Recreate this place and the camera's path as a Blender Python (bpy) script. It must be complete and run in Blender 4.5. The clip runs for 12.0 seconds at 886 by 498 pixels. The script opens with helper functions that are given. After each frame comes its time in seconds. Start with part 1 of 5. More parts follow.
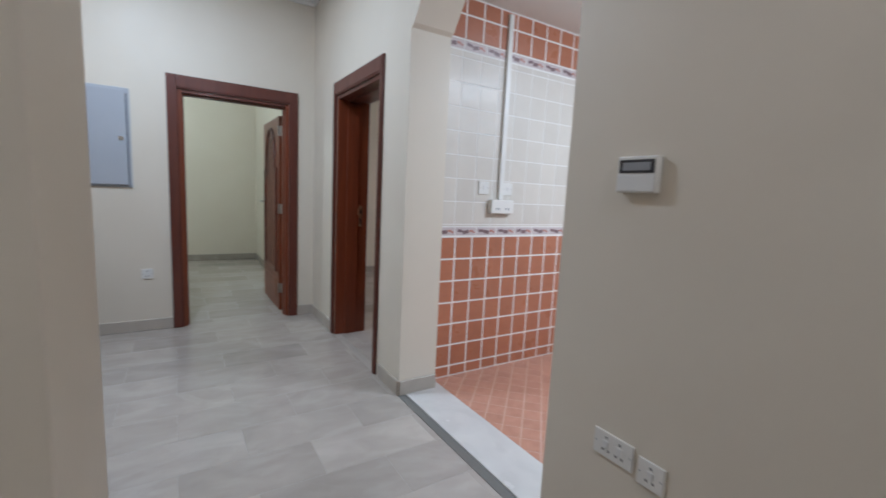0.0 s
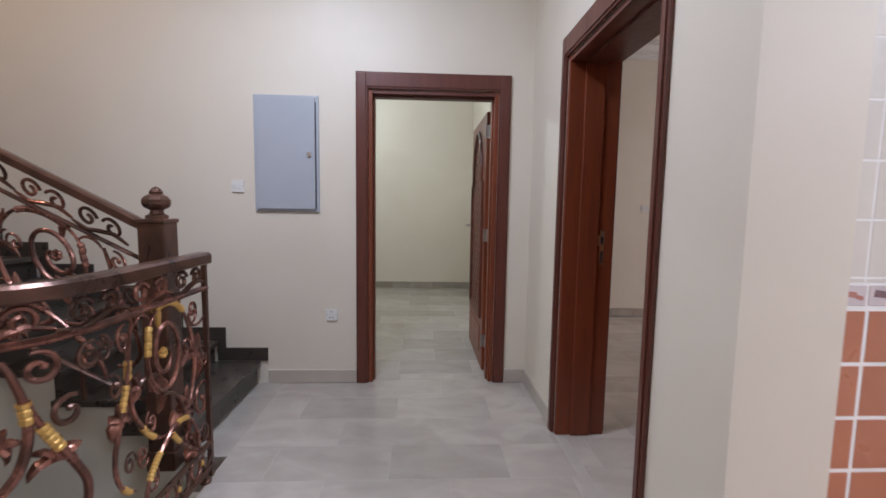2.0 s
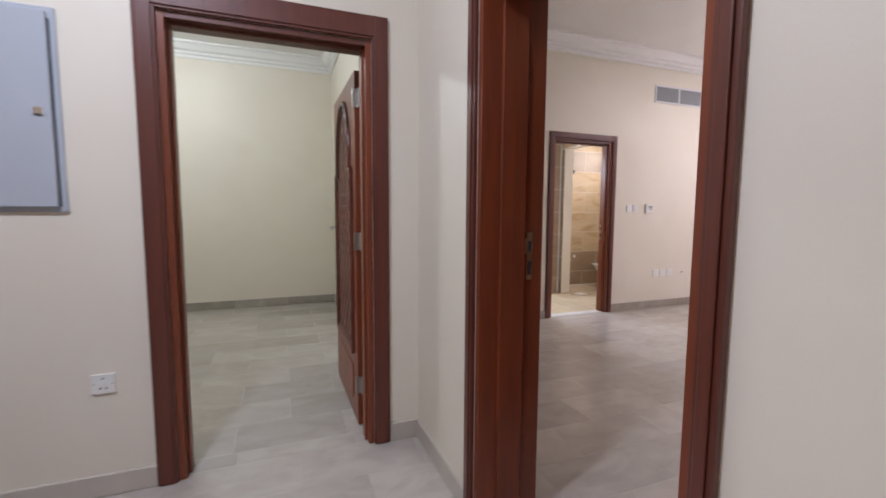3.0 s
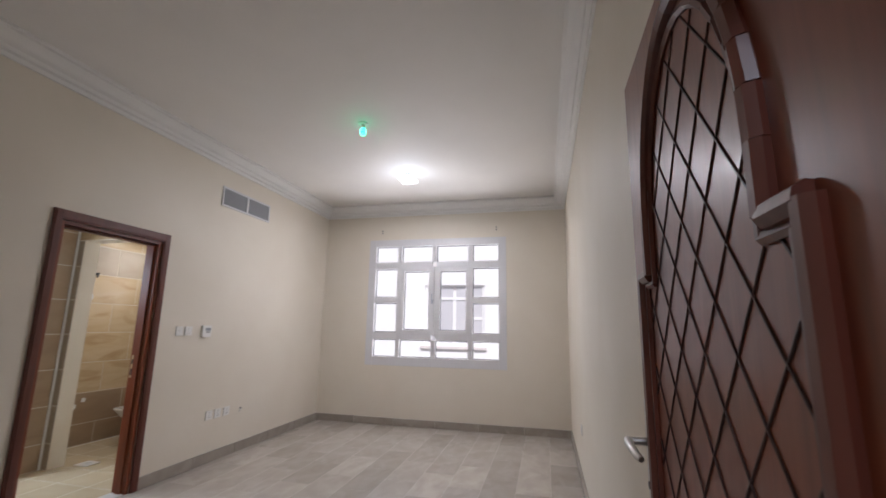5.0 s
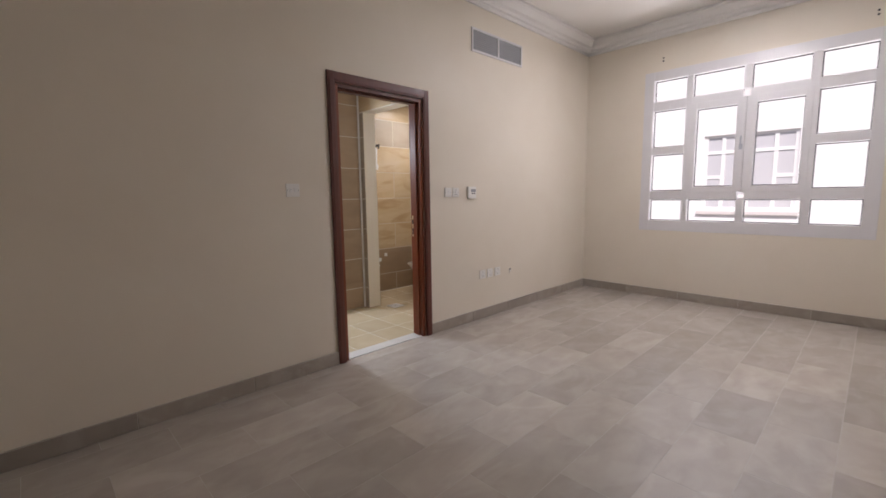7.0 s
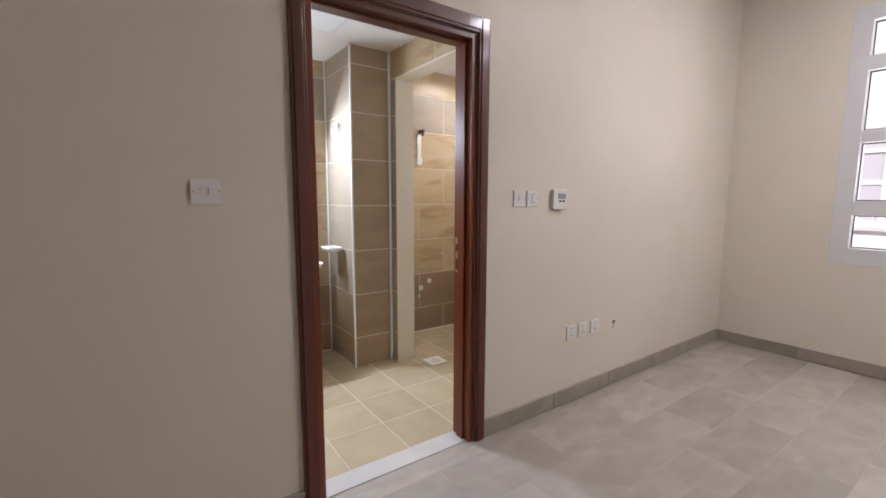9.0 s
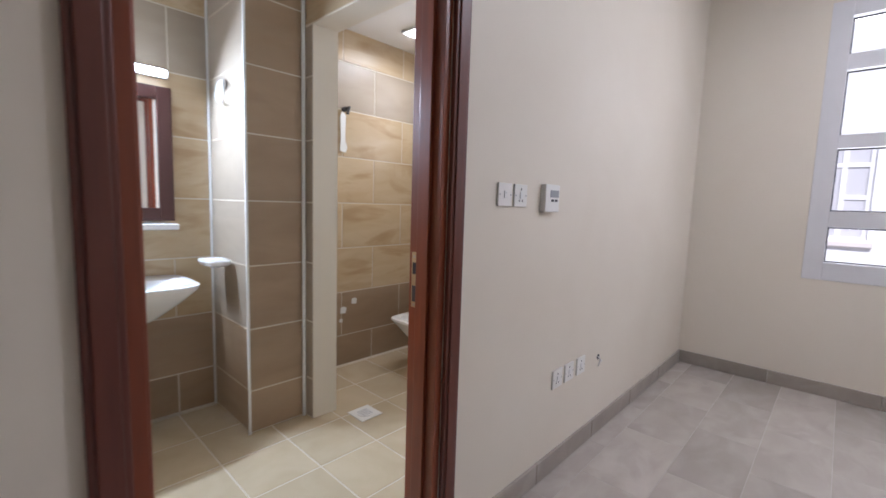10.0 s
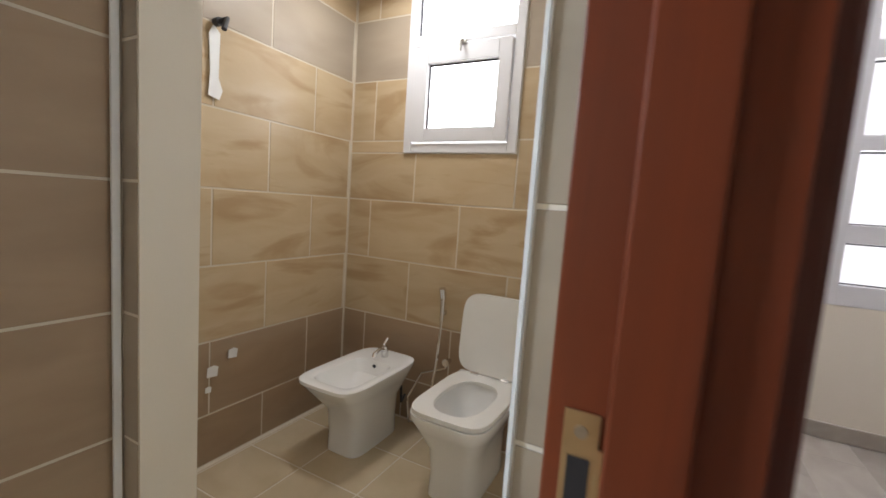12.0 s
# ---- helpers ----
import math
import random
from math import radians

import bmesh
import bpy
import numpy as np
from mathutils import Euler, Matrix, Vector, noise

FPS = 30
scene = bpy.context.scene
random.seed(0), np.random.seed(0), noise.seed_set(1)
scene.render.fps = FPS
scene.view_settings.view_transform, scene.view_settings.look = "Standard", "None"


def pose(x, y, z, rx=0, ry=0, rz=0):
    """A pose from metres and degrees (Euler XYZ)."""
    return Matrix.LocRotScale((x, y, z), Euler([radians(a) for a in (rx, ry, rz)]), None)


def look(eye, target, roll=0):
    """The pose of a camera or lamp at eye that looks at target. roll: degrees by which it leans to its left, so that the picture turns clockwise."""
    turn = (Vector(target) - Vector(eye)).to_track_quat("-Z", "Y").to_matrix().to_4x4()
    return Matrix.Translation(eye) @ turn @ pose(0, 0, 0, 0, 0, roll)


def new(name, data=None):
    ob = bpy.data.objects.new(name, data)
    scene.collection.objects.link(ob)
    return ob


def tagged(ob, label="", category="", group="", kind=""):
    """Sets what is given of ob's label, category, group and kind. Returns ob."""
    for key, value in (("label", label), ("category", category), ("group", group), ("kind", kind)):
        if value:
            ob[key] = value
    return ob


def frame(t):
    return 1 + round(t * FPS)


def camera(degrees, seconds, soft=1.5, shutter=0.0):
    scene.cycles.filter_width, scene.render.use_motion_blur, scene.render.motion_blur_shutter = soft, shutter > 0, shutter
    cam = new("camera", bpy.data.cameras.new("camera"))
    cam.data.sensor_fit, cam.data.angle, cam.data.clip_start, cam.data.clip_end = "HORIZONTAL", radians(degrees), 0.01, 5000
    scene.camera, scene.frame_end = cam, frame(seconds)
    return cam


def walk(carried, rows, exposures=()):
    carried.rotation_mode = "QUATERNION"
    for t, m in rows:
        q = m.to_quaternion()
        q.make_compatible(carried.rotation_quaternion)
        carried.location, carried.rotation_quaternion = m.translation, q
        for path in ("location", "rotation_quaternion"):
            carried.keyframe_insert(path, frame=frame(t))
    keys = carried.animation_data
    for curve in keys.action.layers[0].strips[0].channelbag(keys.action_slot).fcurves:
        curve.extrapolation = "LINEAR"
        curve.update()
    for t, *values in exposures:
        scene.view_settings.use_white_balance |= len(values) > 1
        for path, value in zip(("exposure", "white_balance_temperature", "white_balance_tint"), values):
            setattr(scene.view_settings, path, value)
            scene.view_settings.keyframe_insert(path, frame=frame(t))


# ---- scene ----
cam = camera(92.3, 12.0, soft=1.6, shutter=0.25)
PATH = [
    (0, (0.159, -0.059, 1.338), (1.215, 1.62, 1.082), 2.8),
    (0.5, (0.417, 0.177, 1.33), (0.846, 2.116, 1.093), 1.7),
    (1, (0.526, 0.483, 1.325), (0.579, 2.467, 1.082), 1.1),
    (1.5, (0.557, 0.905, 1.313), (0.652, 2.892, 1.112), 0.6),
    (2, (0.585, 1.334, 1.303), (0.681, 3.323, 1.115), 0.9),
    (2.5, (0.577, 1.776, 1.309), (0.92, 3.739, 1.14), 0.7),
    (3, (0.661, 2.217, 1.279), (1.377, 4.076, 1.099), 0.3),
    (3.3, (0.752, 2.44, 1.281), (1.685, 4.199, 1.091), 1.1),
    (3.5, (0.798, 2.569, 1.287), (1.922, 4.213, 1.097), 1.7),
    (3.7, (0.853, 2.718, 1.29), (2.171, 4.21, 1.101), 1.7),
    (5.3, (1.473, 3.13, 1.425), (3.414, 3.466, 1.774), 0.3),
    (5.5, (1.514, 3.216, 1.429), (3.473, 3.538, 1.669), 0.5),
    (6, (1.627, 3.353, 1.304), (3.519, 3.956, 1.071), 0.6),
    (6.5, (1.792, 3.435, 1.305), (3.431, 4.548, 1.031), -0.3),
    (7, (1.952, 3.594, 1.294), (3.342, 5.011, 1.044), -0.8),
    (7.5, (2.256, 3.812, 1.334), (3.586, 5.284, 1.082), -0.8),
    (7.7, (2.383, 3.899, 1.336), (3.632, 5.442, 1.095), -0.5),
    (9.3, (3.246, 4.977, 1.308), (4.399, 6.595, 1.073), 0.2),
    (9.5, (3.335, 5.124, 1.28), (4.525, 6.717, 1.066), 1.0),
    (10, (3.5, 5.511, 1.278), (4.953, 6.87, 1.07), 1.8),
    (10.5, (3.67, 5.851, 1.3), (5.326, 6.958, 1.123), 2.7),
    (11, (3.765, 6.155, 1.282), (5.566, 7.013, 1.134), 2.9),
    (11.5, (3.925, 6.361, 1.262), (5.752, 7.159, 1.091), 3.6),
    (12, (4.164, 6.516, 1.257), (5.925, 7.443, 1.057), 4.0),
]
walk(cam, [(t, look(eye, target, roll)) for t, eye, target, roll in PATH],
     ((0, 0.15, 5850, 11), (0.5, 0.12, 5850, 13), (1.0, 0.25, 5950, 17), (2.5, 0.35, 6250, 21), (3.5, 0.5, 6250, 22),
      (5.3, -0.2, 6050, 12), (6.0, -0.05, 6150, 12), (7.5, -0.05, 6450, 18), (9.5, 0.1, 6000, 15), (10.0, 0.1, 5700, 14),
      (10.5, -0.2, 5700, 14), (11.0, -0.68, 5900, 15), (11.5, -0.65, 6050, 15), (12.0, 0.0, 6100, 11)))

# ---------------------------------------------------------------- light
world = bpy.data.worlds.new("world")
scene.world = world
world.use_nodes = True
wn = world.node_tree
sky = wn.nodes.new("ShaderNodeTexSky")
sky.sky_type = "NISHITA"
sky.sun_disc = False
sky.sun_elevation = radians(46)
sky.sun_rotation = radians(200)
wn.links.new(sky.outputs[0], wn.nodes["Background"].inputs[0])
wn.nodes["Background"].inputs[1].default_value = 0.12
sun = new("sun", bpy.data.lights.new("sun", "SUN"))
sun.data.energy, sun.data.angle, sun.data.color = 5.0, radians(0.6), (1.0, 0.95, 0.88)
sun.matrix_world = look((0, 0, 20), (8.2, 3.0, 11.0))


def area(name, loc, target, size, watts, color, size_y=0):
    ob = new(name, bpy.data.lights.new(name, "AREA"))
    ob.data.energy, ob.data.color, ob.data.size = watts, color, size
    if size_y:
        ob.data.shape, ob.data.size_y = "RECTANGLE", size_y
    ob.matrix_world = look(loc, target)
    return ob


def bulb(name, loc, watts, color, radius=0.06):
    ob = new(name, bpy.data.lights.new(name, "POINT"))
    ob.data.energy, ob.data.color, ob.data.shadow_soft_size = watts, color, radius
    ob.location = loc
    return ob


COOL, WARM = (0.86, 0.93, 1.0), (1.0, 0.78, 0.58)
area("daylight_bedroom", (8.9, 4.64, 3.62), (4.2, 4.64, 0.9), 2.6, 48, (1.0, 0.93, 0.91), 1.2)
area("daylight_yard", (9.4, 4.64, -0.35), (5.2, 4.64, 2.6), 3.2, 165, (1.0, 0.94, 0.90), 1.5)
area("daylight_bathroom", (6.62, 7.56, 2.05), (5.2, 7.5, 1.5), 1.3, 46, (1.0, 0.97, 0.95), 1.5)
area("bedroom_lamp", (6.1, 4.64, 3.09), (6.1, 4.64, 0), 0.22, 36, (0.97, 0.92, 0.93))
area("hall_lamp", (-0.1, 3.0, 3.2), (-0.1, 3.0, 0), 0.25, 40, (0.76, 0.88, 1.0))
# point light added in mid-air below the ceiling lamp to lift the walls
bulb("bedroom_fill", (6.1, 4.64, 2.80), 6, (0.93, 0.93, 1.0))
bulb("stair_bulb", (-2.6, 3.0, 3.6), 26, WARM)
# fill light added in the unseen entry, no fitting there
bulb("entry_fill", (0.7, -0.9, 2.9), 20, (0.92, 0.92, 0.95))
area("kitchen_light", (3.1, 0.7, 2.6), (2.6, 1.2, 0.0), 0.6, 60, (0.82, 0.92, 1.0))
bulb("far_room_bulb", (-0.6, 6.5, 2.9), 50, (0.84, 0.97, 0.93))
area("bathroom_panel", (5.80, 7.75, 2.49), (5.6, 7.4, 0), 0.3, 10, (1.0, 0.96, 0.9))
area("mirror_tube", (3.90, 8.17, 1.93), (4.0, 7.5, 1.2), 0.5, 46, (0.76, 0.88, 1.0), 0.05)

# ---------------------------------------------------------------- materials


def mat(name, color, rough=0.6, metal=0.0, vary=None, scale=3.0, amount=0.5, bump=0.0, bump_scale=60.0, rand=0.0, stretch=(1, 1, 1), coat=0.0, detail=6.0, second=None, turn=0.0):
    """Base colour, mixed with `vary` by noise and, per piece, shifted by a random value."""
    m = bpy.data.materials.new(name)
    m.use_nodes = True
    t = m.node_tree
    b = t.nodes["Principled BSDF"]
    b.inputs["Roughness"].default_value = rough
    b.inputs["Metallic"].default_value = metal
    b.inputs["Coat Weight"].default_value = coat
    b.inputs["Coat Roughness"].default_value = 0.12
    b.inputs["Base Color"].default_value = (*color, 1)
    co = t.nodes.new("ShaderNodeTexCoord")
    mp = t.nodes.new("ShaderNodeMapping")
    mp.inputs["Scale"].default_value = stretch
    mp.inputs["Rotation"].default_value = (0, 0, radians(turn))
    vec = co.outputs["Object"]
    info = t.nodes.new("ShaderNodeObjectInfo")
    if rand:
        add = t.nodes.new("ShaderNodeVectorMath")
        sc = t.nodes.new("ShaderNodeVectorMath")
        sc.operation = "SCALE"
        sc.inputs[0].default_value = (31.0, 17.0, 23.0)
        t.links.new(info.outputs["Random"], sc.inputs["Scale"])
        t.links.new(vec, add.inputs[0])
        t.links.new(sc.outputs[0], add.inputs[1])
        vec = add.outputs[0]
    t.links.new(vec, mp.inputs[0])
    col = None
    if vary:
        n = t.nodes.new("ShaderNodeTexNoise")
        n.inputs["Scale"].default_value, n.inputs["Detail"].default_value = scale, detail
        n.inputs["Distortion"].default_value = 0.6
        t.links.new(mp.outputs[0], n.inputs["Vector"])
        ramp = t.nodes.new("ShaderNodeMapRange")
        ramp.inputs[1].default_value, ramp.inputs[2].default_value = 0.32, 0.68
        ramp.inputs[4].default_value = amount
        t.links.new(n.outputs[0], ramp.inputs[0])
        mix = t.nodes.new("ShaderNodeMix")
        mix.data_type = "RGBA"
        mix.inputs[6].default_value, mix.inputs[7].default_value = (*color, 1), (*vary, 1)
        t.links.new(ramp.outputs[0], mix.inputs[0])
        col = mix.outputs[2]
        if second:
            n2 = t.nodes.new("ShaderNodeTexNoise")
            n2.inputs["Scale"].default_value, n2.inputs["Detail"].default_value, n2.inputs["Distortion"].default_value = scale * 0.45, 8, 2.2
            t.links.new(mp.outputs[0], n2.inputs["Vector"])
            r2 = t.nodes.new("ShaderNodeMapRange")
            r2.inputs[1].default_value, r2.inputs[2].default_value, r2.inputs[4].default_value = 0.52, 0.66, second[3]
            t.links.new(n2.outputs[0], r2.inputs[0])
            mix2 = t.nodes.new("ShaderNodeMix")
            mix2.data_type = "RGBA"
            mix2.inputs[7].default_value = (*second[:3], 1)
            t.links.new(col, mix2.inputs[6])
            t.links.new(r2.outputs[0], mix2.inputs[0])
            col = mix2.outputs[2]
        rr = t.nodes.new("ShaderNodeMapRange")
        rr.inputs[3].default_value, rr.inputs[4].default_value = rough * 0.85, min(1.0, rough * 1.2)
        t.links.new(n.outputs[0], rr.inputs[0])
        t.links.new(rr.outputs[0], b.inputs["Roughness"])
    if rand:
        hsv = t.nodes.new("ShaderNodeHueSaturation")
        mr = t.nodes.new("ShaderNodeMapRange")
        mr.inputs[3].default_value, mr.inputs[4].default_value = 1 - rand, 1 + rand * 0.6
        t.links.new(info.outputs["Random"], mr.inputs[0])
        t.links.new(mr.outputs[0], hsv.inputs["Value"])
        if col:
            t.links.new(col, hsv.inputs["Color"])
        else:
            hsv.inputs["Color"].default_value = (*color, 1)
        col = hsv.outputs[0]
    if col:
        t.links.new(col, b.inputs["Base Color"])
    if bump:
        nb = t.nodes.new("ShaderNodeTexNoise")
        nb.inputs["Scale"].default_value, nb.inputs["Detail"].default_value = bump_scale, 3
        t.links.new(mp.outputs[0], nb.inputs["Vector"])
        bp = t.nodes.new("ShaderNodeBump")
        bp.inputs["Strength"].default_value, bp.inputs["Distance"].default_value = bump, 0.002
        t.links.new(nb.outputs[0], bp.inputs["Height"])
        t.links.new(bp.outputs[0], b.inputs["Normal"])
    return m


def glow(name, color, strength):
    m = bpy.data.materials.new(name)
    m.use_nodes = True
    b = m.node_tree.nodes["Principled BSDF"]
    b.inputs["Base Color"].default_value = (0.8, 0.8, 0.8, 1)
    b.inputs["Emission Color"].default_value = (*color, 1)
    b.inputs["Emission Strength"].default_value = strength
    return m


paint = mat("cream_wall_paint", (0.735, 0.68, 0.585), 0.5, vary=(0.70, 0.635, 0.535), scale=1.6, amount=0.7, bump=0.12, bump_scale=180)
paint_white = mat("white_ceiling_paint", (0.78, 0.76, 0.73), 0.6, vary=(0.74, 0.72, 0.69), scale=2.0, bump=0.08, bump_scale=150)
# cream paint with the stairwell's shade put into its colour
paint_shaded = mat("shaded_cream_paint", (0.64, 0.625, 0.55), 0.6, vary=(0.60, 0.58, 0.50), scale=2)
cornice_m = mat("cornice_plaster", (0.78, 0.77, 0.75), 0.55, vary=(0.74, 0.73, 0.71), scale=4)
marble = mat("grey_beige_marble", (0.455, 0.412, 0.372), 0.23, vary=(0.365, 0.327, 0.29), scale=5.0, amount=0.75, rand=0.14, stretch=(0.8, 1.3, 1), turn=15, second=(0.52, 0.48, 0.44, 0.35), detail=9.0, bump=0.03, bump_scale=20)
marble_joint = mat("floor_joint", (0.42, 0.385, 0.35), 0.5, vary=(0.36, 0.325, 0.29), scale=9)
skirting_m = mat("brown_grey_marble_skirting", (0.36, 0.32, 0.275), 0.3, vary=(0.27, 0.235, 0.2), scale=6, rand=0.12, second=(0.43, 0.39, 0.35, 0.5))
skirting_pale = mat("pale_beige_marble_skirting", (0.50, 0.455, 0.40), 0.32, vary=(0.42, 0.375, 0.32), scale=6, rand=0.08)
threshold_m = mat("white_marble", (0.66, 0.65, 0.63), 0.25, vary=(0.56, 0.55, 0.54), scale=5, second=(0.5, 0.49, 0.48, 0.3))
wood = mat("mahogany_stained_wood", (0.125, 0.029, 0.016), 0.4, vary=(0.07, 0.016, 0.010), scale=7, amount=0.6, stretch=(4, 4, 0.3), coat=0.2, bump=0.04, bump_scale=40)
# same mahogany in a lighter tone, light put into the colour
wood_lit = mat("mahogany_wood_lit", (0.215, 0.045, 0.014), 0.36, vary=(0.11, 0.024, 0.010), scale=7, amount=0.6, stretch=(4, 4, 0.3), coat=0.06, bump=0.04, bump_scale=40)
dark_marble = mat("dark_brown_marble", (0.042, 0.034, 0.028), 0.28, vary=(0.085, 0.07, 0.058), scale=12, amount=0.6, rand=0.1)
terra = mat("terracotta_glazed_tile", (0.47, 0.185, 0.105), 0.28, vary=(0.40, 0.145, 0.08), scale=9, amount=0.7, rand=0.08, coat=0.2)
terra_pale = mat("pale_terracotta_band", (0.58, 0.29, 0.18), 0.3, vary=(0.52, 0.24, 0.15), scale=20, rand=0.06)
kwhite = mat("ivory_glazed_tile", (0.66, 0.62, 0.56), 0.45, vary=(0.61, 0.57, 0.51), scale=8, rand=0.04, coat=0.04)
grout = mat("white_grout", (0.84, 0.83, 0.81), 0.8, vary=(0.76, 0.75, 0.72), scale=14)
border_m = mat("lilac_border_tile", (0.62, 0.55, 0.55), 0.25, vary=(0.54, 0.46, 0.47), scale=18)
border_dark = mat("dark_floral_print", (0.16, 0.10, 0.11), 0.3, vary=(0.3, 0.2, 0.2), scale=60)
border_pink = mat("pink_floral_print", (0.45, 0.2, 0.16), 0.3)
kfloor = mat("pink_terracotta_floor_tile", (0.56, 0.29, 0.205), 0.3, vary=(0.47, 0.225, 0.155), scale=14, amount=0.8, rand=0.07)
bt_beige = mat("sandstone_beige_tile", (0.53, 0.415, 0.265), 0.32, vary=(0.45, 0.325, 0.185), scale=3.4, amount=0.8, rand=0.06, stretch=(0.7, 2.6, 1), turn=-28, second=(0.36, 0.235, 0.115, 0.7), bump=0.15, bump_scale=26)
bt_brown = mat("sandstone_brown_tile", (0.37, 0.262, 0.168), 0.34, vary=(0.28, 0.19, 0.118), scale=3.2, amount=0.7, rand=0.07, stretch=(0.7, 2.4, 1), turn=-24, second=(0.33, 0.25, 0.17, 0.4))
bt_grey = mat("sandstone_grey_tile", (0.375, 0.31, 0.235), 0.33, vary=(0.31, 0.25, 0.19), scale=3.2, amount=0.7, rand=0.06, stretch=(0.7, 2.4, 1), turn=-24)
bt_floor = mat("beige_floor_tile", (0.55, 0.455, 0.315), 0.24, vary=(0.44, 0.35, 0.225), scale=4.0, amount=0.55, rand=0.06)
bgrout = mat("pale_grout", (0.62, 0.56, 0.46), 0.8, vary=(0.54, 0.48, 0.38), scale=12)
trimw = mat("white_plastic_trim", (0.75, 0.75, 0.74), 0.35)
plastic = mat("white_plastic", (0.78, 0.77, 0.74), 0.35, vary=(0.74, 0.73, 0.70), scale=8)
plastic_dark = mat("dark_plastic", (0.03, 0.03, 0.035), 0.4)
plastic_grey = mat("grey_plastic", (0.3, 0.31, 0.33), 0.4)
steel_grey = mat("grey_painted_steel", (0.42, 0.45, 0.50), 0.42, vary=(0.39, 0.42, 0.47), scale=4)
alu = mat("white_aluminium", (0.68, 0.675, 0.69), 0.35, vary=(0.64, 0.635, 0.65), scale=6)
gasket = mat("black_rubber_gasket", (0.03, 0.03, 0.035), 0.6)
chrome = mat("chrome", (0.75, 0.75, 0.76), 0.12, 1.0)
steel = mat("brushed_steel", (0.55, 0.54, 0.52), 0.3, 1.0, vary=(0.45, 0.44, 0.42), scale=40)
brass = mat("brushed_brass_plate", (0.62, 0.50, 0.33), 0.3, 1.0, vary=(0.5, 0.39, 0.25), scale=30)
ceramic = mat("white_ceramic", (0.80, 0.80, 0.79), 0.12, coat=0.5)
ironm = mat("dark_copper_painted_iron", (0.065, 0.037, 0.028), 0.28, 0.5, vary=(0.19, 0.09, 0.062), scale=7, amount=0.8, bump=0.3, bump_scale=90)
copper = mat("copper_tinted_iron", (0.36, 0.155, 0.112), 0.27, 0.6, vary=(0.07, 0.036, 0.03), scale=11, amount=0.95, bump=0.3, bump_scale=90)
gold = mat("gold_paint", (0.74, 0.47, 0.15), 0.34, 0.5, vary=(0.56, 0.31, 0.07), scale=25, bump=0.25, bump_scale=120)
facade_m = mat("pale_plaster_facade", (0.83, 0.79, 0.78), 0.8, vary=(0.79, 0.75, 0.74), scale=0.6)
facade_pink = mat("pinkish_plaster", (0.68, 0.60, 0.58), 0.8, vary=(0.63, 0.55, 0.53), scale=0.8)
# opaque panes, colour paled to imitate overexposed glass
facade_glass = mat("pale_window_glass", (0.56, 0.53, 0.55), 0.2)
asphalt = mat("pale_concrete_ground", (0.30, 0.28, 0.26), 0.9, vary=(0.24, 0.22, 0.2), scale=0.8)
mirror_m = mat("mirror", (0.9, 0.9, 0.9), 0.02, 1.0)
glass_m = bpy.data.materials.new("clear_glass")
glass_m.use_nodes = True
gb = glass_m.node_tree.nodes["Principled BSDF"]
gb.inputs["Base Color"].default_value = (0.97, 0.98, 1.0, 1)
gb.inputs["Roughness"].default_value = 0.0
gb.inputs["IOR"].default_value = 1.1
gb.inputs["Transmission Weight"].default_value = 1.0
lamp_white = glow("lit_lamp", (0.8, 0.9, 1.0), 7.0)
lamp_green = glow("lit_green_lamp", (0.02, 1.0, 0.45), 9.0)
lamp_tube = glow("lit_tube", (0.85, 0.93, 1.0), 22.0)
lamp_panel = glow("lit_panel", (1.0, 0.98, 0.95), 6.0)

# ---------------------------------------------------------------- mesh helpers


def box(bm, x0, y0, z0, x1, y1, z1, bevel=0.0):
    x0, x1 = min(x0, x1), max(x0, x1)
    y0, y1 = min(y0, y1), max(y0, y1)
    z0, z1 = min(z0, z1), max(z0, z1)
    m = pose((x0 + x1) / 2, (y0 + y1) / 2, (z0 + z1) / 2) @ Matrix.Diagonal((x1 - x0, y1 - y0, z1 - z0, 1))
    r = bmesh.ops.create_cube(bm, size=1, matrix=m)
    if bevel:
        es = list({e for v in r["verts"] for e in v.link_edges})
        bmesh.ops.bevel(bm, geom=es, offset=bevel, segments=2, affect="EDGES", profile=0.6)


def cyl(bm, a, b, r0, r1=None, n=16):
    a, b = Vector(a), Vector(b)
    d = b - a
    m = Matrix.Translation((a + b) / 2) @ d.to_track_quat("Z", "Y").to_matrix().to_4x4()
    bmesh.ops.create_cone(bm, cap_ends=True, segments=n, radius1=r0, radius2=r0 if r1 is None else r1, depth=d.length, matrix=m)


def lathe(bm, profile, center=(0, 0, 0), n=20):
    rings = []
    for r, z in profile:
        rings.append([bm.verts.new((center[0] + r * math.cos(2 * math.pi * k / n), center[1] + r * math.sin(2 * math.pi * k / n), center[2] + z)) for k in range(n)])
    for a, b in zip(rings, rings[1:]):
        for k in range(n):
            bm.faces.new((a[k], a[(k + 1) % n], b[(k + 1) % n], b[k]))
    bm.faces.new(rings[0][::-1])
    bm.faces.new(rings[-1])


def loft(bm, rings, cap=True):
    vs = [[bm.verts.new(p) for p in ring] for ring in rings]
    n = len(vs[0])
    for a, b in zip(vs, vs[1:]):
        for k in range(n):
            bm.faces.new((a[k], a[(k + 1) % n], b[(k + 1) % n], b[k]))
    if cap:
        bm.faces.new(vs[0][::-1])
        bm.faces.new(vs[-1])


